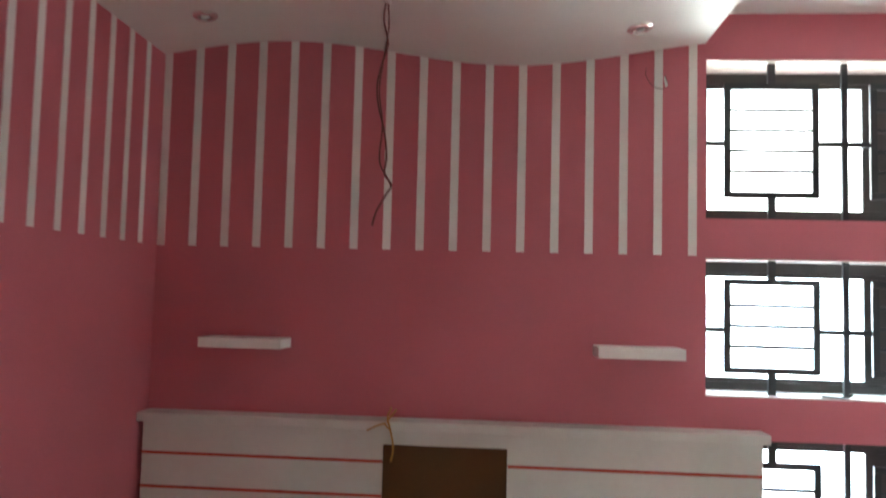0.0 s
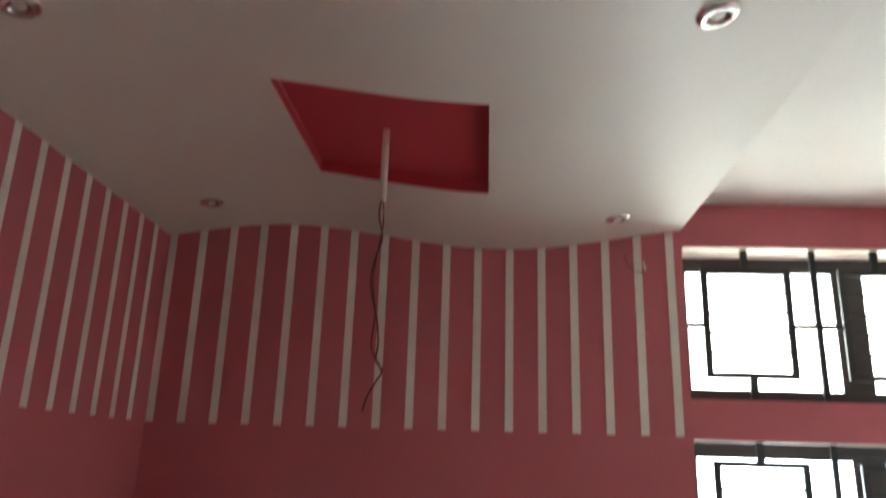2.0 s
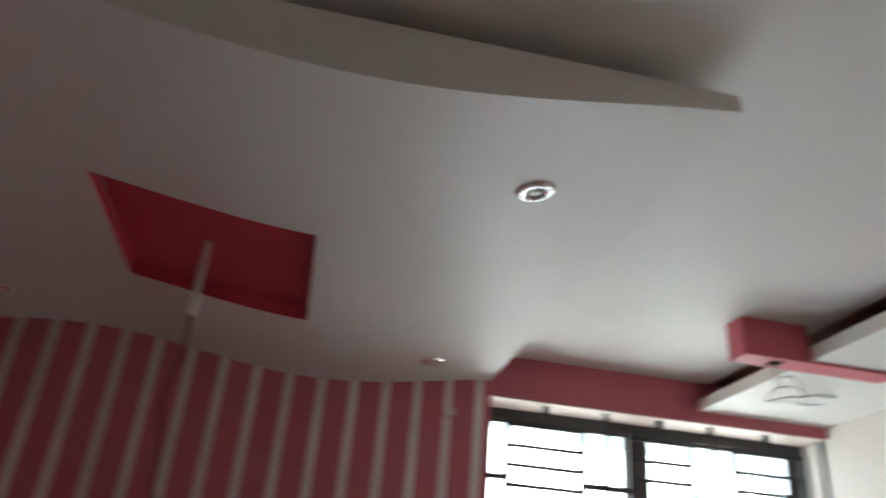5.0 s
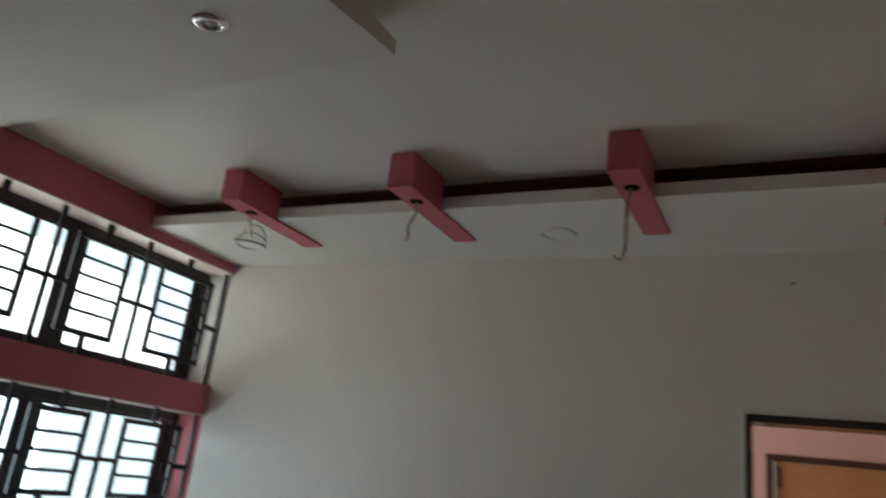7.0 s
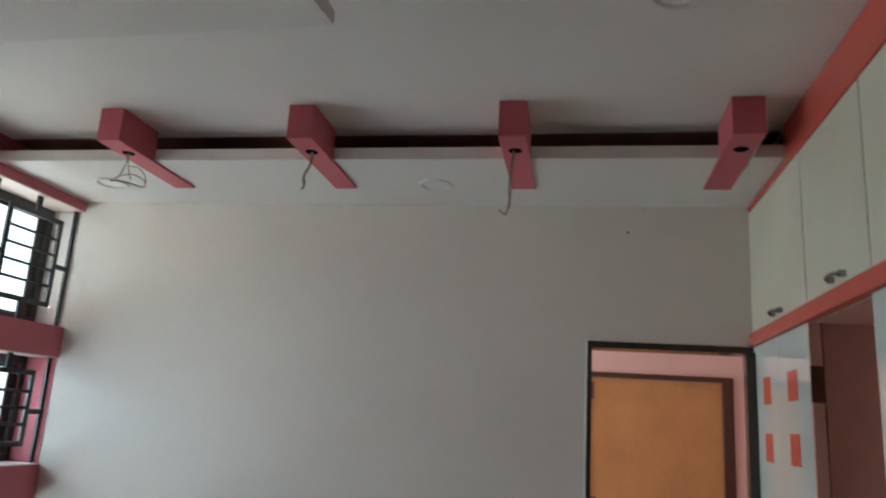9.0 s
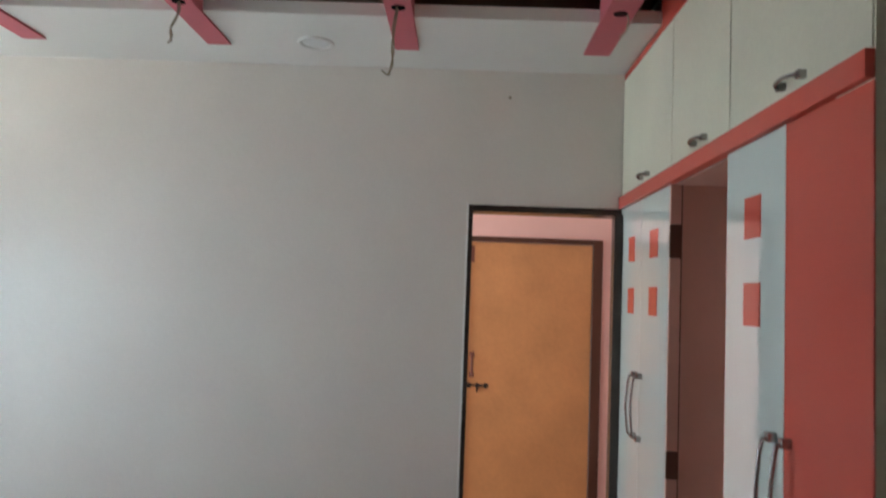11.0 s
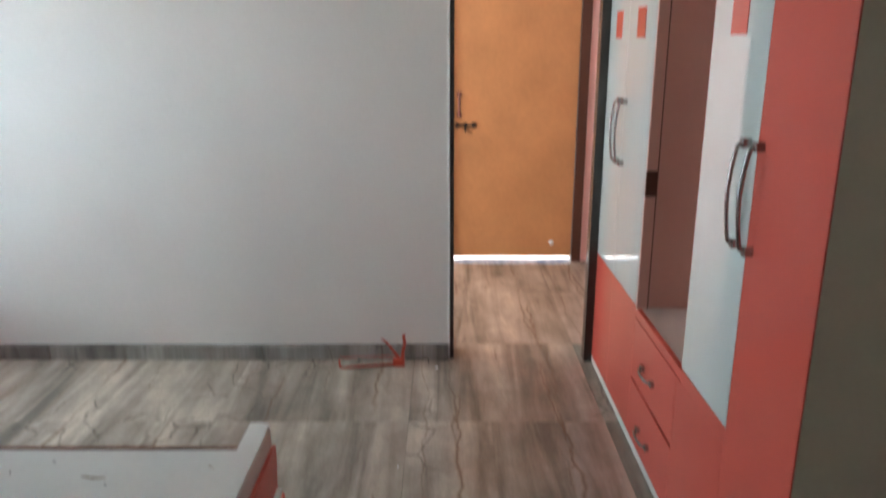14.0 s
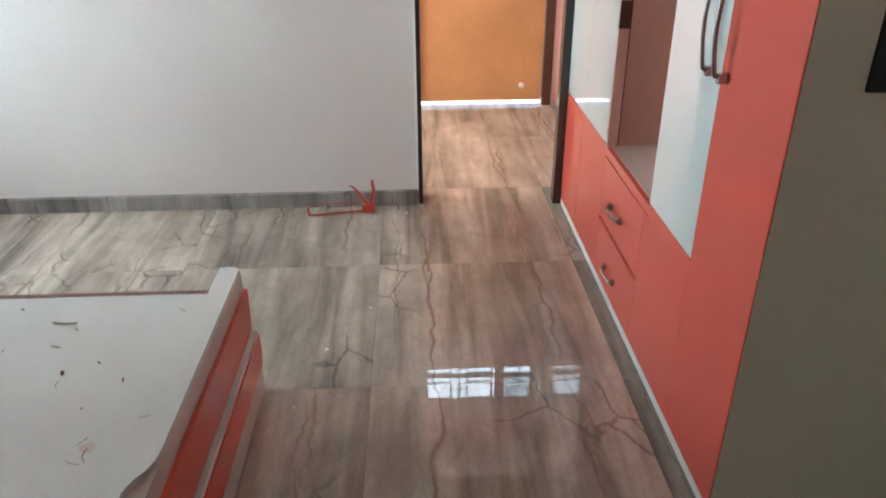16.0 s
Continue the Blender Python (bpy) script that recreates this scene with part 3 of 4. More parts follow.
for y in (0.196, -0.02, -0.098, -0.168, -0.39, -0.64):
    add_box(bm, (5.43, y - 0.007, 2.40), (5.442, y + 0.007, 2.80))
for a, b, z in ((-0.02, 0.196, 2.56), (-0.02, 0.196, 2.74), (-0.39, -0.168, 2.56), (-0.39, -0.168, 2.74), (-0.098, -0.02, 2.64), (-0.168, -0.098, 2.64), (-0.745, -0.647, 2.65), (-0.633, -0.51, 2.65), (-0.02, 0.196, 2.46), (-0.39, -0.168, 2.46)):
    add_box(bm, (5.431, a + 0.007, z - 0.006), (5.441, b - 0.007, z + 0.006))
part("bars", bm, IRON, tr)
part("mullion", block((5.445, -0.505, 2.426), (5.455, -0.42, 2.774)), PEACH, tr, "peach painted mullion")
part("pane", block((5.465, -0.744, 2.531), (5.47, -0.506, 2.774)), FROST, tr, "grey translucent closed pane")


# ---- ceiling blocks with loose wires ----
def ceiling_block(y0, y1, label):
    b = thing("ceiling_block", label, "ceiling block", "pink blocks across the ceiling strip")
    outline = [(2.716, 2.758), (3.355, 2.758), (3.355, 2.768), (2.984, 2.768), (2.984, TOP - 0.001), (2.716, TOP - 0.001)]
    part("body", prism(outline, "y", y0, y1, 0.0015), BLOCK, b)
    bm = turned([(0.0, -0.0012), (0.027, -0.0012), (0.028, 0.001)], 20)
    bm.transform(Matrix.Translation((2.868, 0.5 * (y0 + y1), 2.7575)))
    part("wire_hole", bm, HOLE, b)
    return b


def wires(name_label, paths, r=0.0022, mat=None):
    w = thing("loose_wire", name_label, "wire", "loose ceiling wires")
    for p in paths:
        part("strand", tube(smooth_path(p), r, 6), mat or WIREG, w, smooth=True)
    return w


BY = ((2.190, 2.298), (1.339, 1.446), (0.485, 0.592), (-0.370, -0.254))
for y0, y1 in BY:
    ceiling_block(y0, y1, "salmon pink plaster block crossing the dropped ceiling strip")
hx = 2.868
c = 2.244
ring = [(hx + 0.03 + 0.062 * math.cos(a), c + 0.0 + 0.075 * math.sin(a), 2.640 + 0.012 * math.sin(2 * a)) for a in [2 * math.pi * k / 24 for k in range(24)]]
wl = thing("loose_wire", "thin grey wire ending in a coil below a pink block", "wire", "loose ceiling wires")
part("coil", tube(ring, 0.0022, 6, True), WIREG, wl, smooth=True)
for p in ([(hx, c, 2.78), (hx - 0.004, c, 2.71), (hx + 0.02, c + 0.04, 2.66), (hx + 0.03, c + 0.07, 2.641)], [(hx, c, 2.78), (hx + 0.006, c - 0.005, 2.70), (hx + 0.015, c - 0.02, 2.64)], [(hx + 0.006, c - 0.005, 2.70), (hx + 0.02, c - 0.05, 2.695), (hx + 0.035, c - 0.075, 2.66), (hx + 0.038, c - 0.08, 2.63)]):
    part("strand", tube(smooth_path(p), 0.0022, 6), WIREG, wl, smooth=True)
c = 1.392
wires("pair of grey wires hanging from a pink block", [[(hx, c, 2.78), (hx + 0.002, c - 0.006, 2.72), (hx, c + 0.022, 2.66), (hx, c + 0.016, 2.62), (hx + 0.004, c + 0.032, 2.592)], [(hx + 0.004, c + 0.004, 2.78), (hx + 0.006, c + 0.004, 2.70), (hx + 0.004, c + 0.026, 2.65), (hx + 0.006, c + 0.02, 2.60)]], 0.0034)
c = 0.538
wires("twisted wires hanging long from a pink block", [[(hx, c, 2.78), (hx, c + 0.018, 2.68), (hx + 0.01, c + 0.012, 2.60), (hx + 0.004, c + 0.02, 2.53), (hx + 0.004, c + 0.028, 2.495), (hx, c + 0.055, 2.51)], [(hx + 0.005, c, 2.78), (hx + 0.008, c + 0.012, 2.68), (hx + 0.002, c + 0.02, 2.60), (hx + 0.012, c + 0.014, 2.54), (hx + 0.008, c + 0.03, 2.50)]], 0.0034)
c = -0.312
wires("short wire hanging from a pink block", [[(hx, c, 2.78), (hx + 0.01, c - 0.03, 2.75), (hx + 0.03, c - 0.03, 2.71), (hx + 0.035, c - 0.005, 2.68)]], 0.0034)


# ---- ceiling lamps ----
def spotlight(x, y):
    s = thing("recessed_spotlight", "small chrome-ringed recessed ceiling spotlight, switched off", "spotlight", "recessed spotlights")
    part("ring", turned([(0.026, -0.004), (0.028, -0.010), (0.033, -0.012), (0.044, -0.008), (0.050, -0.002), (0.050, 0.0)], 32), BRIGHT, s, smooth=True)
    part("reflector", turned([(0.027, -0.006), (0.024, -0.002), (0.0, -0.0015)], 28), CHROME, s, "steel lamp socket", True)
    part("bulb", turned([(0.017, -0.002), (0.015, -0.007), (0.0, -0.009)], 20), LENS, s, smooth=True)
    slope = math.degrees(math.atan((wave(x + 0.02) - wave(x - 0.02)) / 0.04))
    s.matrix_world = pose(x, y, wave(x, y) + 0.001, 0, -slope, 0)
    return s


for x, y in ((-0.005, 2.700), (1.656, 2.717), (1.643, 1.352), (0.015, 1.368)):
    spotlight(x, y)


def round_light(x, y, z, r):
    s = thing("round_ceiling_light", "flat round white ceiling light, switched off", "ceiling light", "round ceiling lights")
    part("rim", turned([(r * 0.74, -0.002), (r * 0.80, -0.009), (r * 0.95, -0.010), (r, -0.004), (r, 0.0)], 40), PVC, s, smooth=True)
    part("cover", turned([(r * 0.75, -0.002), (r * 0.6, -0.003), (0.0, -0.004)], 40), LENS, s, smooth=True)
    s.location = (x, y, z)
    return s


round_light(3.302, 2.62, SZ - 0.0005, 0.082)
round_light(3.318, 0.945, SZ - 0.0005, 0.082)
round_light(2.035, 0.018, TOP - 0.0005, 0.085)

# fan pipe and its wires in the red recess
fan = thing("fan_pipe", "white pipe hanging from a red ceiling recess with dark wires", "pipe")
part("pipe", tube([(0.816, 2.012, RT), (0.816, 2.012, 2.548)], 0.0115, 16), PVC, fan, smooth=True)
part("wire", tube(smooth_path([(0.814, 2.012, 2.56), (0.808, 2.01, 2.50), (0.822, 2.01, 2.43), (0.806, 2.01, 2.37), (0.794, 2.01, 2.31), (0.800, 2.012, 2.25), (0.818, 2.012, 2.18), (0.826, 2.012, 2.11), (0.822, 2.012, 2.06), (0.842, 2.012, 2.03), (0.826, 2.012, 2.00), (0.802, 2.012, 1.955), (0.791, 2.012, 1.915)]), 0.0028, 6), WIRE, fan, "dark red twisted wire", True)
part("wire", tube(smooth_path([(0.818, 2.014, 2.56), (0.822, 2.014, 2.48), (0.812, 2.012, 2.40), (0.800, 2.014, 2.30), (0.812, 2.014, 2.20), (0.806, 2.014, 2.10), (0.830, 2.014, 2.05), (0.840, 2.012, 2.03)]), 0.0024, 6), WIRE, fan, smooth=True)

clip = thing("cable_stub", "small bare cable loop on the striped wall", "cable")
part("loop", tube(smooth_path([(1.815, N - 0.008, 2.645), (1.822, N - 0.01, 2.60), (1.79, N - 0.01, 2.590), (1.755, N - 0.008, 2.61), (1.735, N - 0.006, 2.65), (1.74, N - 0.001, 2.675)]), 0.0016, 6), WIRE, clip, smooth=True)
part("stub", tube([(1.815, N + 0.001, 2.640), (1.818, N - 0.012, 2.60)], 0.006), PVC, clip)
nail = thing("wall_plug", "small dark plug hole on the white wall", "wall plug")
part("plug", turned([(0.0, 0.002), (0.006, 0.002), (0.008, 0.0)], 12), WIREG, nail).matrix_basis = pose(E, 0.05, 2.637, 0, -90, 0)


# ---- wall shelves ----
def wall_shelf(x0, x1, z0, z1):
    s = thing("wall_shelf", "short white floating wall shelf, empty", "shelf", "floating shelves")
    part("board", block((x0, 2.862, z0), (x1, N, z1), 0.002), STRIPE, s)
    return s


wall_shelf(-0.045, 0.293, 1.494, 1.534)
wall_shelf(1.536, 1.867, 1.497, 1.540)

# ---- bed ----
bed = thing("bed", "off-white double bed with coral foot panels and no mattress", "bed")
BX0, BX1, BY0 = -0.10, 2.00, 0.80
hb = part("headboard", block((-0.284, 2.925, 0.0), (2.172, N - 0.002, 1.185), 0.002), BEDW, bed)
part("headboard_cap", block((-0.301, 2.900, 1.185), (2.195, N - 0.002, 1.222), 0.004), BEDW, bed)
for z in (1.055, 0.920, 0.785, 0.650):
    for a, b in ((-0.286, 0.703), (1.199, 2.174)):
        part("inlay_line", block((a, 2.922, z), (b, 2.926, z + 0.011)), ORANGE, bed, "thin red inlay line")
part("centre_panel", block((0.706, 2.914, 0.46), (1.196, 2.925, 1.128), 0.003), WALNUT, bed, "dark brown headboard centre panel")
# one white top sheet; its foot edge dips inwards towards the middle
dip = [(1.350, 0.802), (1.315, 0.805), (1.288, 0.816), (1.262, 0.834), (1.228, 0.846), (1.180, 0.842), (1.130, 0.832), (1.060, 0.826)]
edge = [(2.160, 0.836), (2.156, 0.814), (2.142, 0.802)] + dip + [(1.90 - x, y) for x, y in dip[::-1]] + [(-0.242, 0.802), (-0.256, 0.814), (-0.260, 0.836), (-0.256, 0.864)]
part("platform", prism(edge + [(BX0, 0.864), (BX0, 2.914), (BX1, 2.914), (BX1, 0.864), (2.156, 0.864)], "z", 0.432, 0.450), BEDW, bed)
part("platform_edge", block((BX1, 0.866, 0.414), (BX1 + 0.020, 2.914, 0.4505)), PLY, bed, "raw plywood platform edge")
part("side_board", block((BX1 - 0.03, 0.862, 0.0), (BX1 - 0.005, 2.914, 0.432), 0.002), BEDW, bed)
part("side_board", block((BX0 + 0.005, 0.862, 0.0), (BX0 + 0.03, 2.914, 0.432), 0.002), BEDW, bed)


def ends(pairs):
    """An outline of the foot from its right end, mirrored about the middle of the bed."""
    return pairs + [(1.90 - x, z) for x, z in pairs[::-1]]


part("foot_board", prism(ends([(2.146, 0.0), (2.146, 0.06), (2.150, 0.18), (2.134, 0.222), (2.150, 0.245), (2.160, 0.37), (2.156, 0.4315)]), "y", 0.803, 0.862), BEDB, bed, "beige edged foot board")
part("foot_panel", prism(ends([(2.146, 0.226), (2.160, 0.305), (2.160, 0.372)]), "y", 0.790, 0.803, 0.002), CORAL, bed, "glossy coral upper foot panel")
part("foot_rail", prism(ends([(2.136, 0.2075), (2.140, 0.2255)]), "y", 0.7755, 0.803), BEDW, bed, "white strip between the foot panels")
part("foot_panel", prism(ends([(2.138, 0.092), (2.154, 0.15), (2.150, 0.207)]), "y", 0.770, 0.7835, 0.002), CORAL, bed, "glossy coral lower foot panel")
part("foot_base", prism(ends([(2.130, 0.0), (2.136, 0.207)]), "y", 0.7835, 0.803), BEDB, bed)
part("foot_skirt", prism(ends([(2.132, 0.0), (2.140, 0.0905)]), "y", 0.7725, 0.7835), BEDB, bed)

rng = random.Random(5)
for k in range(26):
    d = thing("debris", "small dark wood shaving lying on the bed board", "debris", "shavings on the bed")
    x, y, r = rng.uniform(0.75, 1.95), rng.uniform(0.92, 1.75), rng.uniform(0.002, 0.006)
    a = rng.uniform(0, 6.28)
    p = [(x - r * math.cos(a) * 1.6, y - r * math.sin(a) * 1.6, 0.4508), (x + r * 0.3, y + r * 0.2, 0.4525), (x + r * math.cos(a) * 1.6, y + r * math.sin(a) * 1.6, 0.4508)]
    part("flake", tube(smooth_path(p, 3), lambda t, r=r: 0.0006 + 0.25 * r * math.sin(math.pi * t), 5), DEBRIS, d)

for x, y, size, a in ((1.862, 1.217, 0.036, 1.5), (1.910, 0.908, 0.016, 0.9), (1.745, 1.190, 0.015, 1.3), (1.584, 1.118, 0.014, 0.2), (1.336, 0.955, 0.024, 0.3), (1.318, 0.978, 0.020, 1.2), (1.380, 0.982, 0.016, 2.6), (1.457, 0.872, 0.013, 2.0)):
    d = thing("debris", "curled brown wood shaving lying on the bed board", "debris", "shavings on the bed")
    u, v = math.cos(a), math.sin(a)
    p = [(x - size * u, y - size * v, 0.4512), (x - 0.3 * size * u - 0.3 * size * v, y - 0.3 * size * v + 0.3 * size * u, 0.4545), (x + 0.4 * size * u - 0.2 * size * v, y + 0.4 * size * v + 0.2 * size * u, 0.4535), (x + size * u, y + size * v, 0.4512)]
    part("curl", tube(smooth_path(p, 4), lambda t, s=size: 0.0006 + 0.05 * s * math.sin(math.pi * t) ** 0.6, 6), SHAVING, d)

# a dark chip, a patch of dust and plaster crumbs
chip = thing("debris", "small dark chip of wood lying on the bed board", "debris", "shavings on the bed")
part("chip", prism([(1.620, 1.124), (1.626, 1.121), (1.636, 1.125), (1.638, 1.130), (1.628, 1.131)], "z", 0.4506, 0.455, 0.0005), DEBRIS, chip)
dust = thing("dust_patch", "thin brown patch of dust and glue on the bed board", "dust")
rd = random.Random(9)
rim = [(1.362 + (0.010 + 0.016 * rd.random()) * math.cos(a), 0.962 + (0.010 + 0.018 * rd.random()) * math.sin(a)) for a in [2 * math.pi * k / 18 for k in range(18)]]
part("film", prism(rim, "z", 0.4502, 0.4507), BEDB, dust)
for x, y, r in ((3.52, 0.30, 0.008), (2.34, 0.585, 0.007), (2.62, 0.44, 0.004), (2.02, 0.66, 0.004)):
    crumb = thing("debris", "small white plaster crumb lying on the stone floor", "debris", "plaster crumbs")
    bm = turned([(0.0, 0.0), (r, 0.001), (r * 0.9, r * 0.7), (r * 0.4, r * 1.1), (0.0, r * 1.2)], 7)
    bm.transform(pose(x, y, 0.0, 0, 0, 40 * x))
    part("crumb", bm, PLASTER, crumb)

yw = thing("yellow_wire", "short yellow wires sticking out above the headboard", "wire")
for p in ([(0.742, N, 1.25), (0.735, 2.93, 1.24), (0.712, 2.90, 1.215), (0.68, 2.885, 1.205), (0.645, 2.88, 1.187)], [(0.725, 2.99, 1.262), (0.72, 2.92, 1.235), (0.735, 2.885, 1.20), (0.748, 2.88, 1.15), (0.750, 2.882, 1.11), (0.742, 2.884, 1.07)], [(0.712, 2.90, 1.215), (0.725, 2.89, 1.20), (0.735, 2.888, 1.195)]):
    part("strand", tube(smooth_path(p), 0.0035, 6), WIREY, yw, smooth=True)


# ---- wardrobe ----
ward = thing("wardrobe", "built-in wardrobe with glossy white and coral doors and an open niche", "wardrobe")
YB = -1.125
DT = 0.020


def door_panel(name, x0, x1, z0, z1, mat, label="", parent=None):
    return part(name, block((x0 + 0.0015, WF - DT, z0 + 0.0015), (x1 - 0.0015, WF, z1 - 0.0015), 0.0012), mat, parent or ward, label)


bm = block((2.842, YB, 0.05), (E - 0.002, WF - DT - 0.001, 2.106))
part("carcass", bm, MAUVE, ward)
bm = block((1.664, YB, 0.05), (2.262, WF - DT - 0.001, 2.106))
part("carcass", bm, MAUVE, ward)
part("niche_back", block((2.262, YB, 0.05), (2.842, YB + 0.20, 2.106)), MAUVE, ward)
part("drawer_box", block((2.262, YB + 0.20, 0.05), (2.842, WF - DT - 0.001, 0.547)), UMBER, ward)
part("niche_shelf", block((2.264, YB + 0.20, 0.548), (2.840, WF - DT - 0.001, 0.580), 0.001), BEDB, ward, "beige niche ledge")
part("niche_top", block((2.262, YB + 0.20, 2.1025), (2.842, WF - DT - 0.001, 2.1058)), MAUVE, ward)
part("end_panel", block((1.5145, -0.56, 0.05), (1.664, WF - DT - 0.001, 2.106)), MAUVE, ward)
part("plinth", block((1.5125, WF - 0.03, 0.0), (E - 0.02, WF - 0.001, 0.0335)), BASE, ward, "white plinth strip")
# edge of the far carcass in the niche, with two dark gaps
for z0, z1, m in ((0.574, 1.03, MAUVE), (1.03, 1.13, UMBER), (1.13, 1.83, MAUVE), (1.83, 1.955, UMBER), (1.955, 2.104, MAUVE)):
    part("edge_strip", block((2.828, WF - 0.040, z0 + 0.001), (2.8405, WF - 0.0005, z1 - 0.001)), m, ward)
part("edge_line", block((2.834, WF - 0.046, 0.574), (2.8405, WF - 0.041, 2.104)), UMBER, ward)
S1, S2 = (1.612, 1.726), (1.843, 1.955)


def bow_handle(x, z0, z1, parent):
    y = WF
    pts = [(x, y - 0.002, z1), (x, y + 0.022, z1 - 0.004), (x + 0.001, y + 0.034, z1 - 0.02), (x + 0.002, y + 0.044, 0.5 * (z0 + z1)), (x + 0.001, y + 0.034, z0 + 0.02), (x, y + 0.022, z0 + 0.004), (x, y - 0.002, z0)]
    h = part("handle", tube(smooth_path(pts, 8), 0.0058, 10), CHROME, parent, "curved chrome handle", True)
    for z in (z0, z1):
        part("mount", block((x - 0.010, y - 0.001, z - 0.012), (x + 0.010, y + 0.024, z + 0.012), 0.003), CHROME, h)
    return h


def white_door(x0, x1, squares):
    d = door_panel("door", x0, x1, 0.588, 2.104, GLOSS, "glossy white door with coral squares")
    for a, b in squares:
        for z0, z1 in (S1, S2):
            part("square", block((a, WF - 0.001, z0), (b, WF + 0.0025, z1), 0.0008), CORAL, d, "coral square inlay")
    return d


d1 = white_door(3.248, E - 0.004, ((3.362, 3.470),))
d2 = white_door(2.842, 3.248, ((2.988, 3.108),))
d3 = white_door(1.882, 2.262, ((2.020, 2.126),))
bow_handle(3.283, 1.100, 1.358, d1)
bow_handle(3.200, 1.100, 1.358, d2)
bow_handle(1.925, 1.096, 1.354, d3)
d4 = door_panel("door", 1.511, 1.8825, 0.034, 2.104, CORAL, "tall glossy coral door")
bow_handle(1.848, 1.096, 1.354, d4)
door_panel("lower_door", 3.248, E - 0.004, 0.034, 0.588, CORAL, "coral lower door")
door_panel("lower_door", 2.842, 3.248, 0.034, 0.588, CORAL, "coral lower door")
bm = block((1.8812, WF - DT, 0.0355), (2.2985, WF, 0.5395), 0.0012)
add_box(bm, (1.8812, WF - DT, 0.5395), (2.2605, WF, 0.5865), 0.0012)
part("lower_door", bm, CORAL, ward, "coral lower panel")
part("ledge_strip", block((2.2635, WF - DT, 0.5450), (2.8405, WF, 0.5795), 0.001), CORAL, ward, "coral strip under the niche")
for z0, z1 in ((0.289, 0.541), (0.034, 0.275)):
    dr = door_panel("drawer", 2.300, 2.842, z0, z1, CORAL, "coral drawer front")
    zc = 0.5 * (z0 + z1) - 0.018
    h = part("handle", tube(smooth_path([(2.665, WF - 0.001, zc), (2.655, WF + 0.022, zc), (2.60, WF + 0.030, zc + 0.002), (2.545, WF + 0.022, zc), (2.535, WF - 0.001, zc)], 6), 0.0055, 10), CHROME, dr, "small chrome bow handle", True)
    for x in (2.665, 2.535):
        part("mount", block((x - 0.011, WF - 0.001, zc - 0.011), (x + 0.011, WF + 0.016, zc + 0.011), 0.003), CHROME, h)

loft = thing("loft_cabinet", "cream loft cabinet with coral trims above the wardrobe", "cabinet")
part("body", block((1.664, YB, 2.108), (E - 0.002, WF - DT - 0.001, TOP - 0.002)), UMBER, loft)
part("bottom_trim", block((1.514, WF - DT - 0.001, 2.106), (E - 0.004, WF + 0.016, 2.163), 0.0015), CORAL, loft, "coral trim strip")
part("top_trim", block((1.514, WF - DT, 2.737), (SX - 0.001, WF + 0.004, TOP - 0.001), 0.001), CORAL, loft, "coral top trim")
part("top_trim", block((SX - 0.001, WF - DT, 2.737), (E - 0.004, WF - 0.001, SZ - 0.001), 0.001), CORAL, loft)
for x0, x1 in ((2.832, E - 0.004), (2.250, 2.832), (1.514, 2.250)):
    d = part("door", block((x0 + 0.004, WF - DT, 2.167), (x1 - 0.004, WF, 2.733), 0.0012), CREAM, loft)
    xc = 0.5 * (x0 + x1) - 0.042
    h = part("handle", tube(smooth_path([(xc + 0.054, WF - 0.001, 2.196), (xc + 0.048, WF + 0.024, 2.196), (xc, WF + 0.032, 2.199), (xc - 0.048, WF + 0.024, 2.196), (xc - 0.054, WF - 0.001, 2.196)], 6), 0.0052, 10), CHROME, d, "chrome bow handle", True)
    for x in (xc + 0.052, xc - 0.052):
        part("mount", block((x - 0.010, WF - 0.001, 2.186), (x + 0.010, WF + 0.02, 2.206), 0.003), CHROME, h)

# ---- switch plate and caulking gun ----
sw = thing("switch_plate", "black modular switch plate on the cream wall", "switch")
part("plate", block((1.501, -0.86, 1.152), (1.512, -0.632, 1.352), 0.003), BLACK, sw)
for k in range(4):
    part("rocker", block((1.496, -0.70 - 0.045 * k, 1.20), (1.501, -0.662 - 0.045 * k, 1.305), 0.002), BLACK, sw)

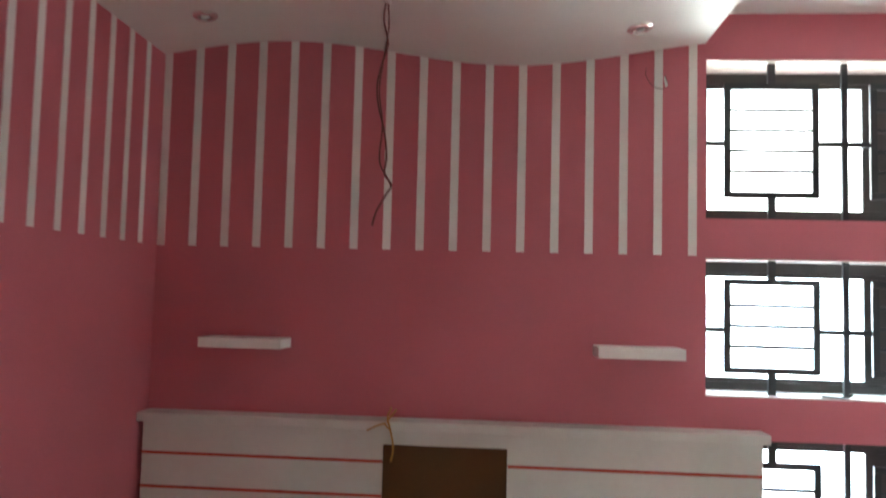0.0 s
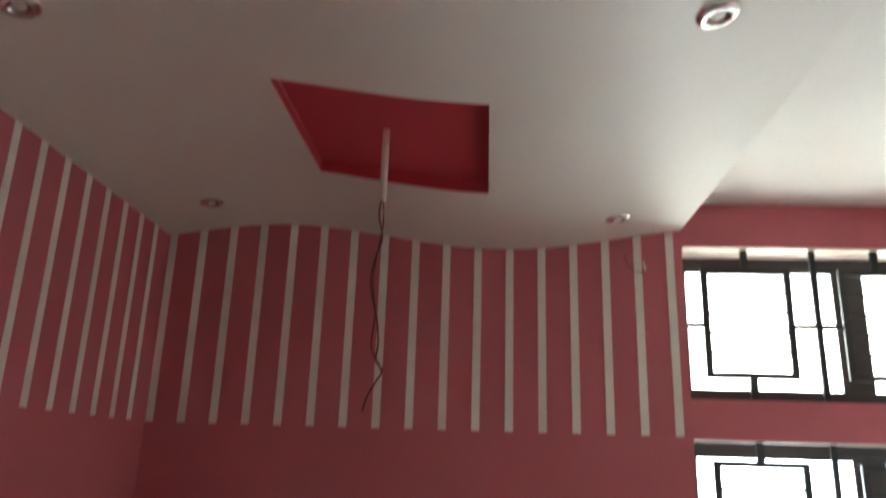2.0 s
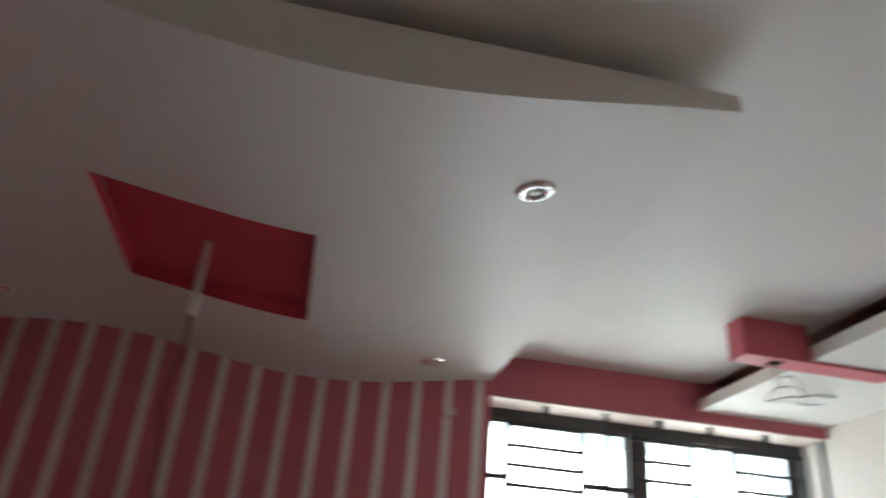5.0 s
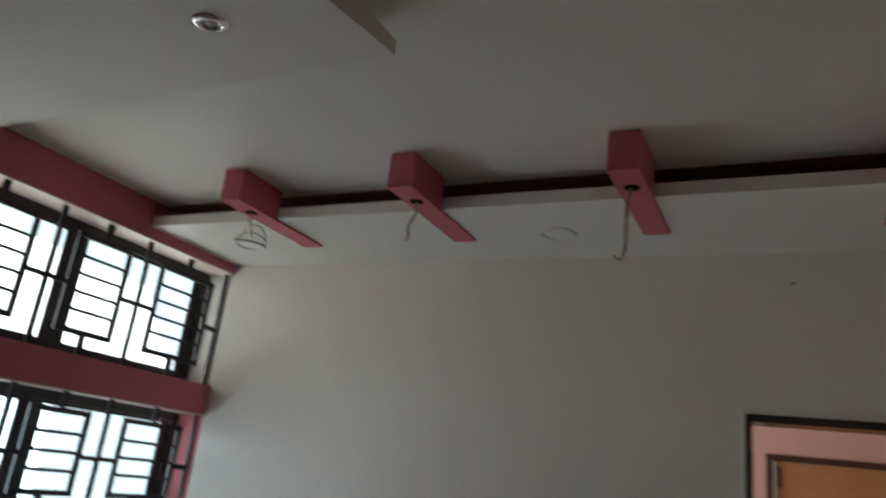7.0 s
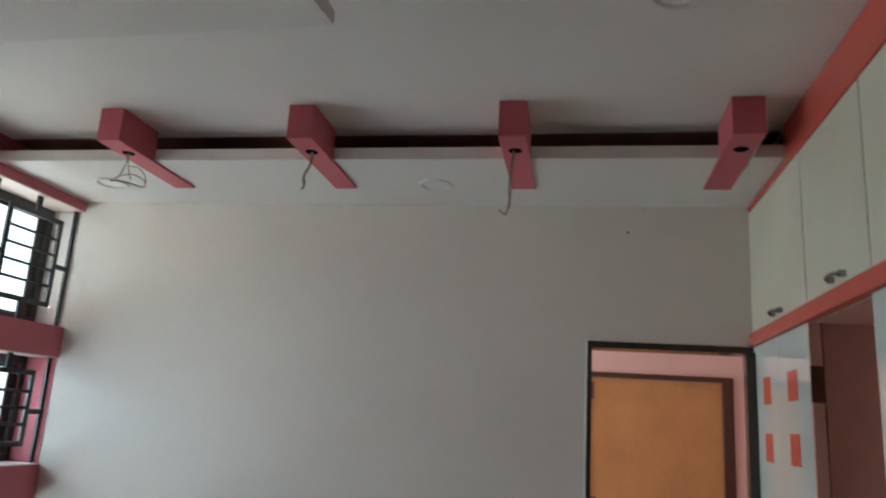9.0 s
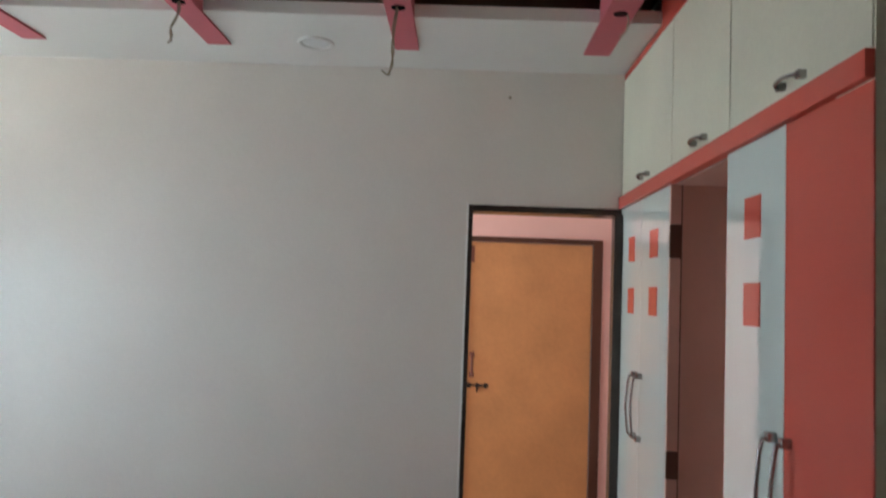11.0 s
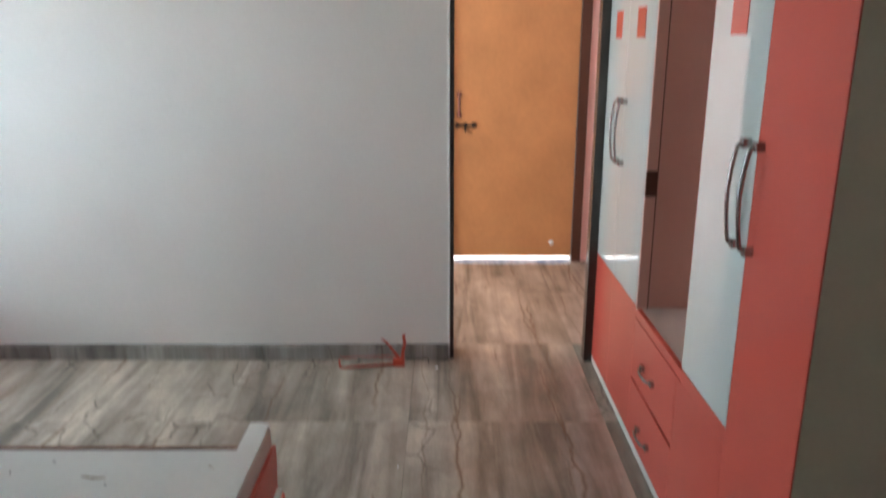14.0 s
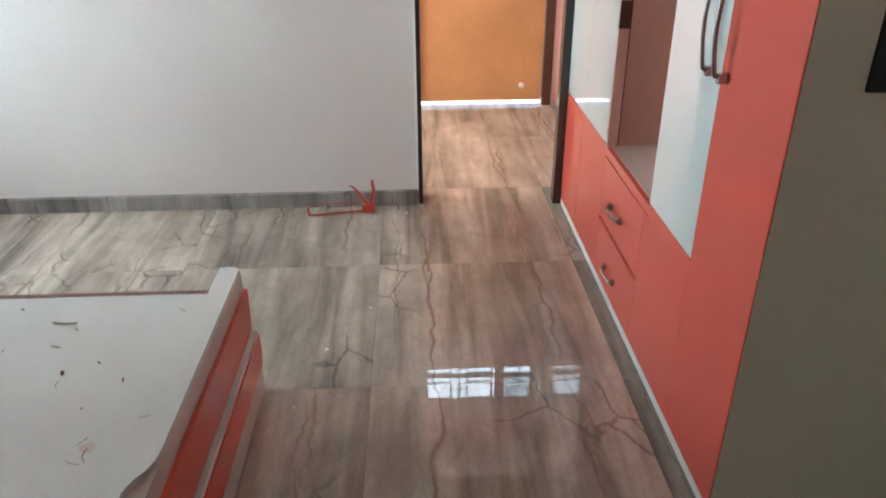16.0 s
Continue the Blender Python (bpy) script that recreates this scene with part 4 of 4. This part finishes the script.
gun = thing("caulking_gun", "orange red caulking gun lying on the floor by the skirting", "caulking gun")
gx = 3.545
bm = tube(smooth_path([(gx, 0.50, 0.012), (gx - 0.02, 0.66, 0.010), (gx - 0.035, 0.775, 0.008), (gx - 0.036, 0.79, 0.02), (gx - 0.03, 0.793, 0.052)]), 0.005, 8)
add_tube(bm, [(gx + 0.02, 0.50, 0.050), (gx - 0.005, 0.795, 0.050)], 0.0025, 6)
part("cradle", bm, ORANGE, gun, smooth=True)
part("body", block((gx - 0.014, 0.462, 0.002), (gx + 0.016, 0.524, 0.046), 0.008), ORANGE, gun)
part("handle", tube(smooth_path([(gx, 0.475, 0.045), (gx + 0.004, 0.470, 0.085), (gx + 0.006, 0.462, 0.125), (gx + 0.006, 0.468, 0.160), (gx + 0.006, 0.462, 0.172)]), lambda t: 0.010 - 0.003 * t, 8), ORANGE, gun, smooth=True)
part("trigger", tube(smooth_path([(gx, 0.495, 0.05), (gx + 0.002, 0.525, 0.09), (gx + 0.003, 0.555, 0.13), (gx + 0.003, 0.580, 0.148)]), lambda t: 0.008 - 0.003 * t, 8), ORANGE, gun, smooth=True)
part("rod", tube(smooth_path([(gx - 0.004, 0.70, 0.036), (gx + 0.004, 0.50, 0.038), (gx + 0.006, 0.365, 0.040), (gx + 0.006, 0.345, 0.036), (gx + 0.006, 0.340, 0.010)], 8), 0.0036, 8), CHROME, gun, "bent steel plunger rod", True)
part("plunger", turned([(0.0, 0.0), (0.017, 0.0), (0.017, 0.003), (0.0, 0.003)], 16), CHROME, gun).matrix_basis = pose(gx - 0.004, 0.70, 0.036, 90, 0, 0)


# ---- stone floor slabs ----
T = 0.858
slab_cache = {}
floor = bpy.data.objects["floor"]


def slab(x0, y0, x1, y1, mat=STONE):
    key = (round(x1 - x0, 3), round(y1 - y0, 3), mat.name)
    if key not in slab_cache:
        b = add_box(bmesh.new(), (0.0006, 0.0006, -0.012), (key[0] - 0.0006, key[1] - 0.0006, 0.0))
        me = bpy.data.meshes.new("slab")
        bmesh.ops.recalc_face_normals(b, faces=b.faces)
        b.to_mesh(me)
        b.free()
        me.materials.append(mat)
        slab_cache[key] = me
    ob = new("slab", slab_cache[key])
    ob.parent = floor
    ob.location = (x0, y0, 0.0)


for i in range(-3, 5):
    for j in range(-3, 4):
        x0, y0 = 2.117 + T * i, -0.442 + T * j
        x1, y1 = x0 + T, y0 + T
        south = -2.8 if x1 < 2.2 else (-1.30 if x1 < 4.0 else -1.9)
        x0, x1, y0, y1 = max(x0, WEST), min(x1, 5.482), max(y0, south), min(y1, N if x1 < 4.0 else 2.4)
        if x1 - x0 > 0.02 and y1 - y0 > 0.02:
            slab(x0, y0, x1, y1, GREENST if j < 0 and x1 < E + 0.3 else STONE)
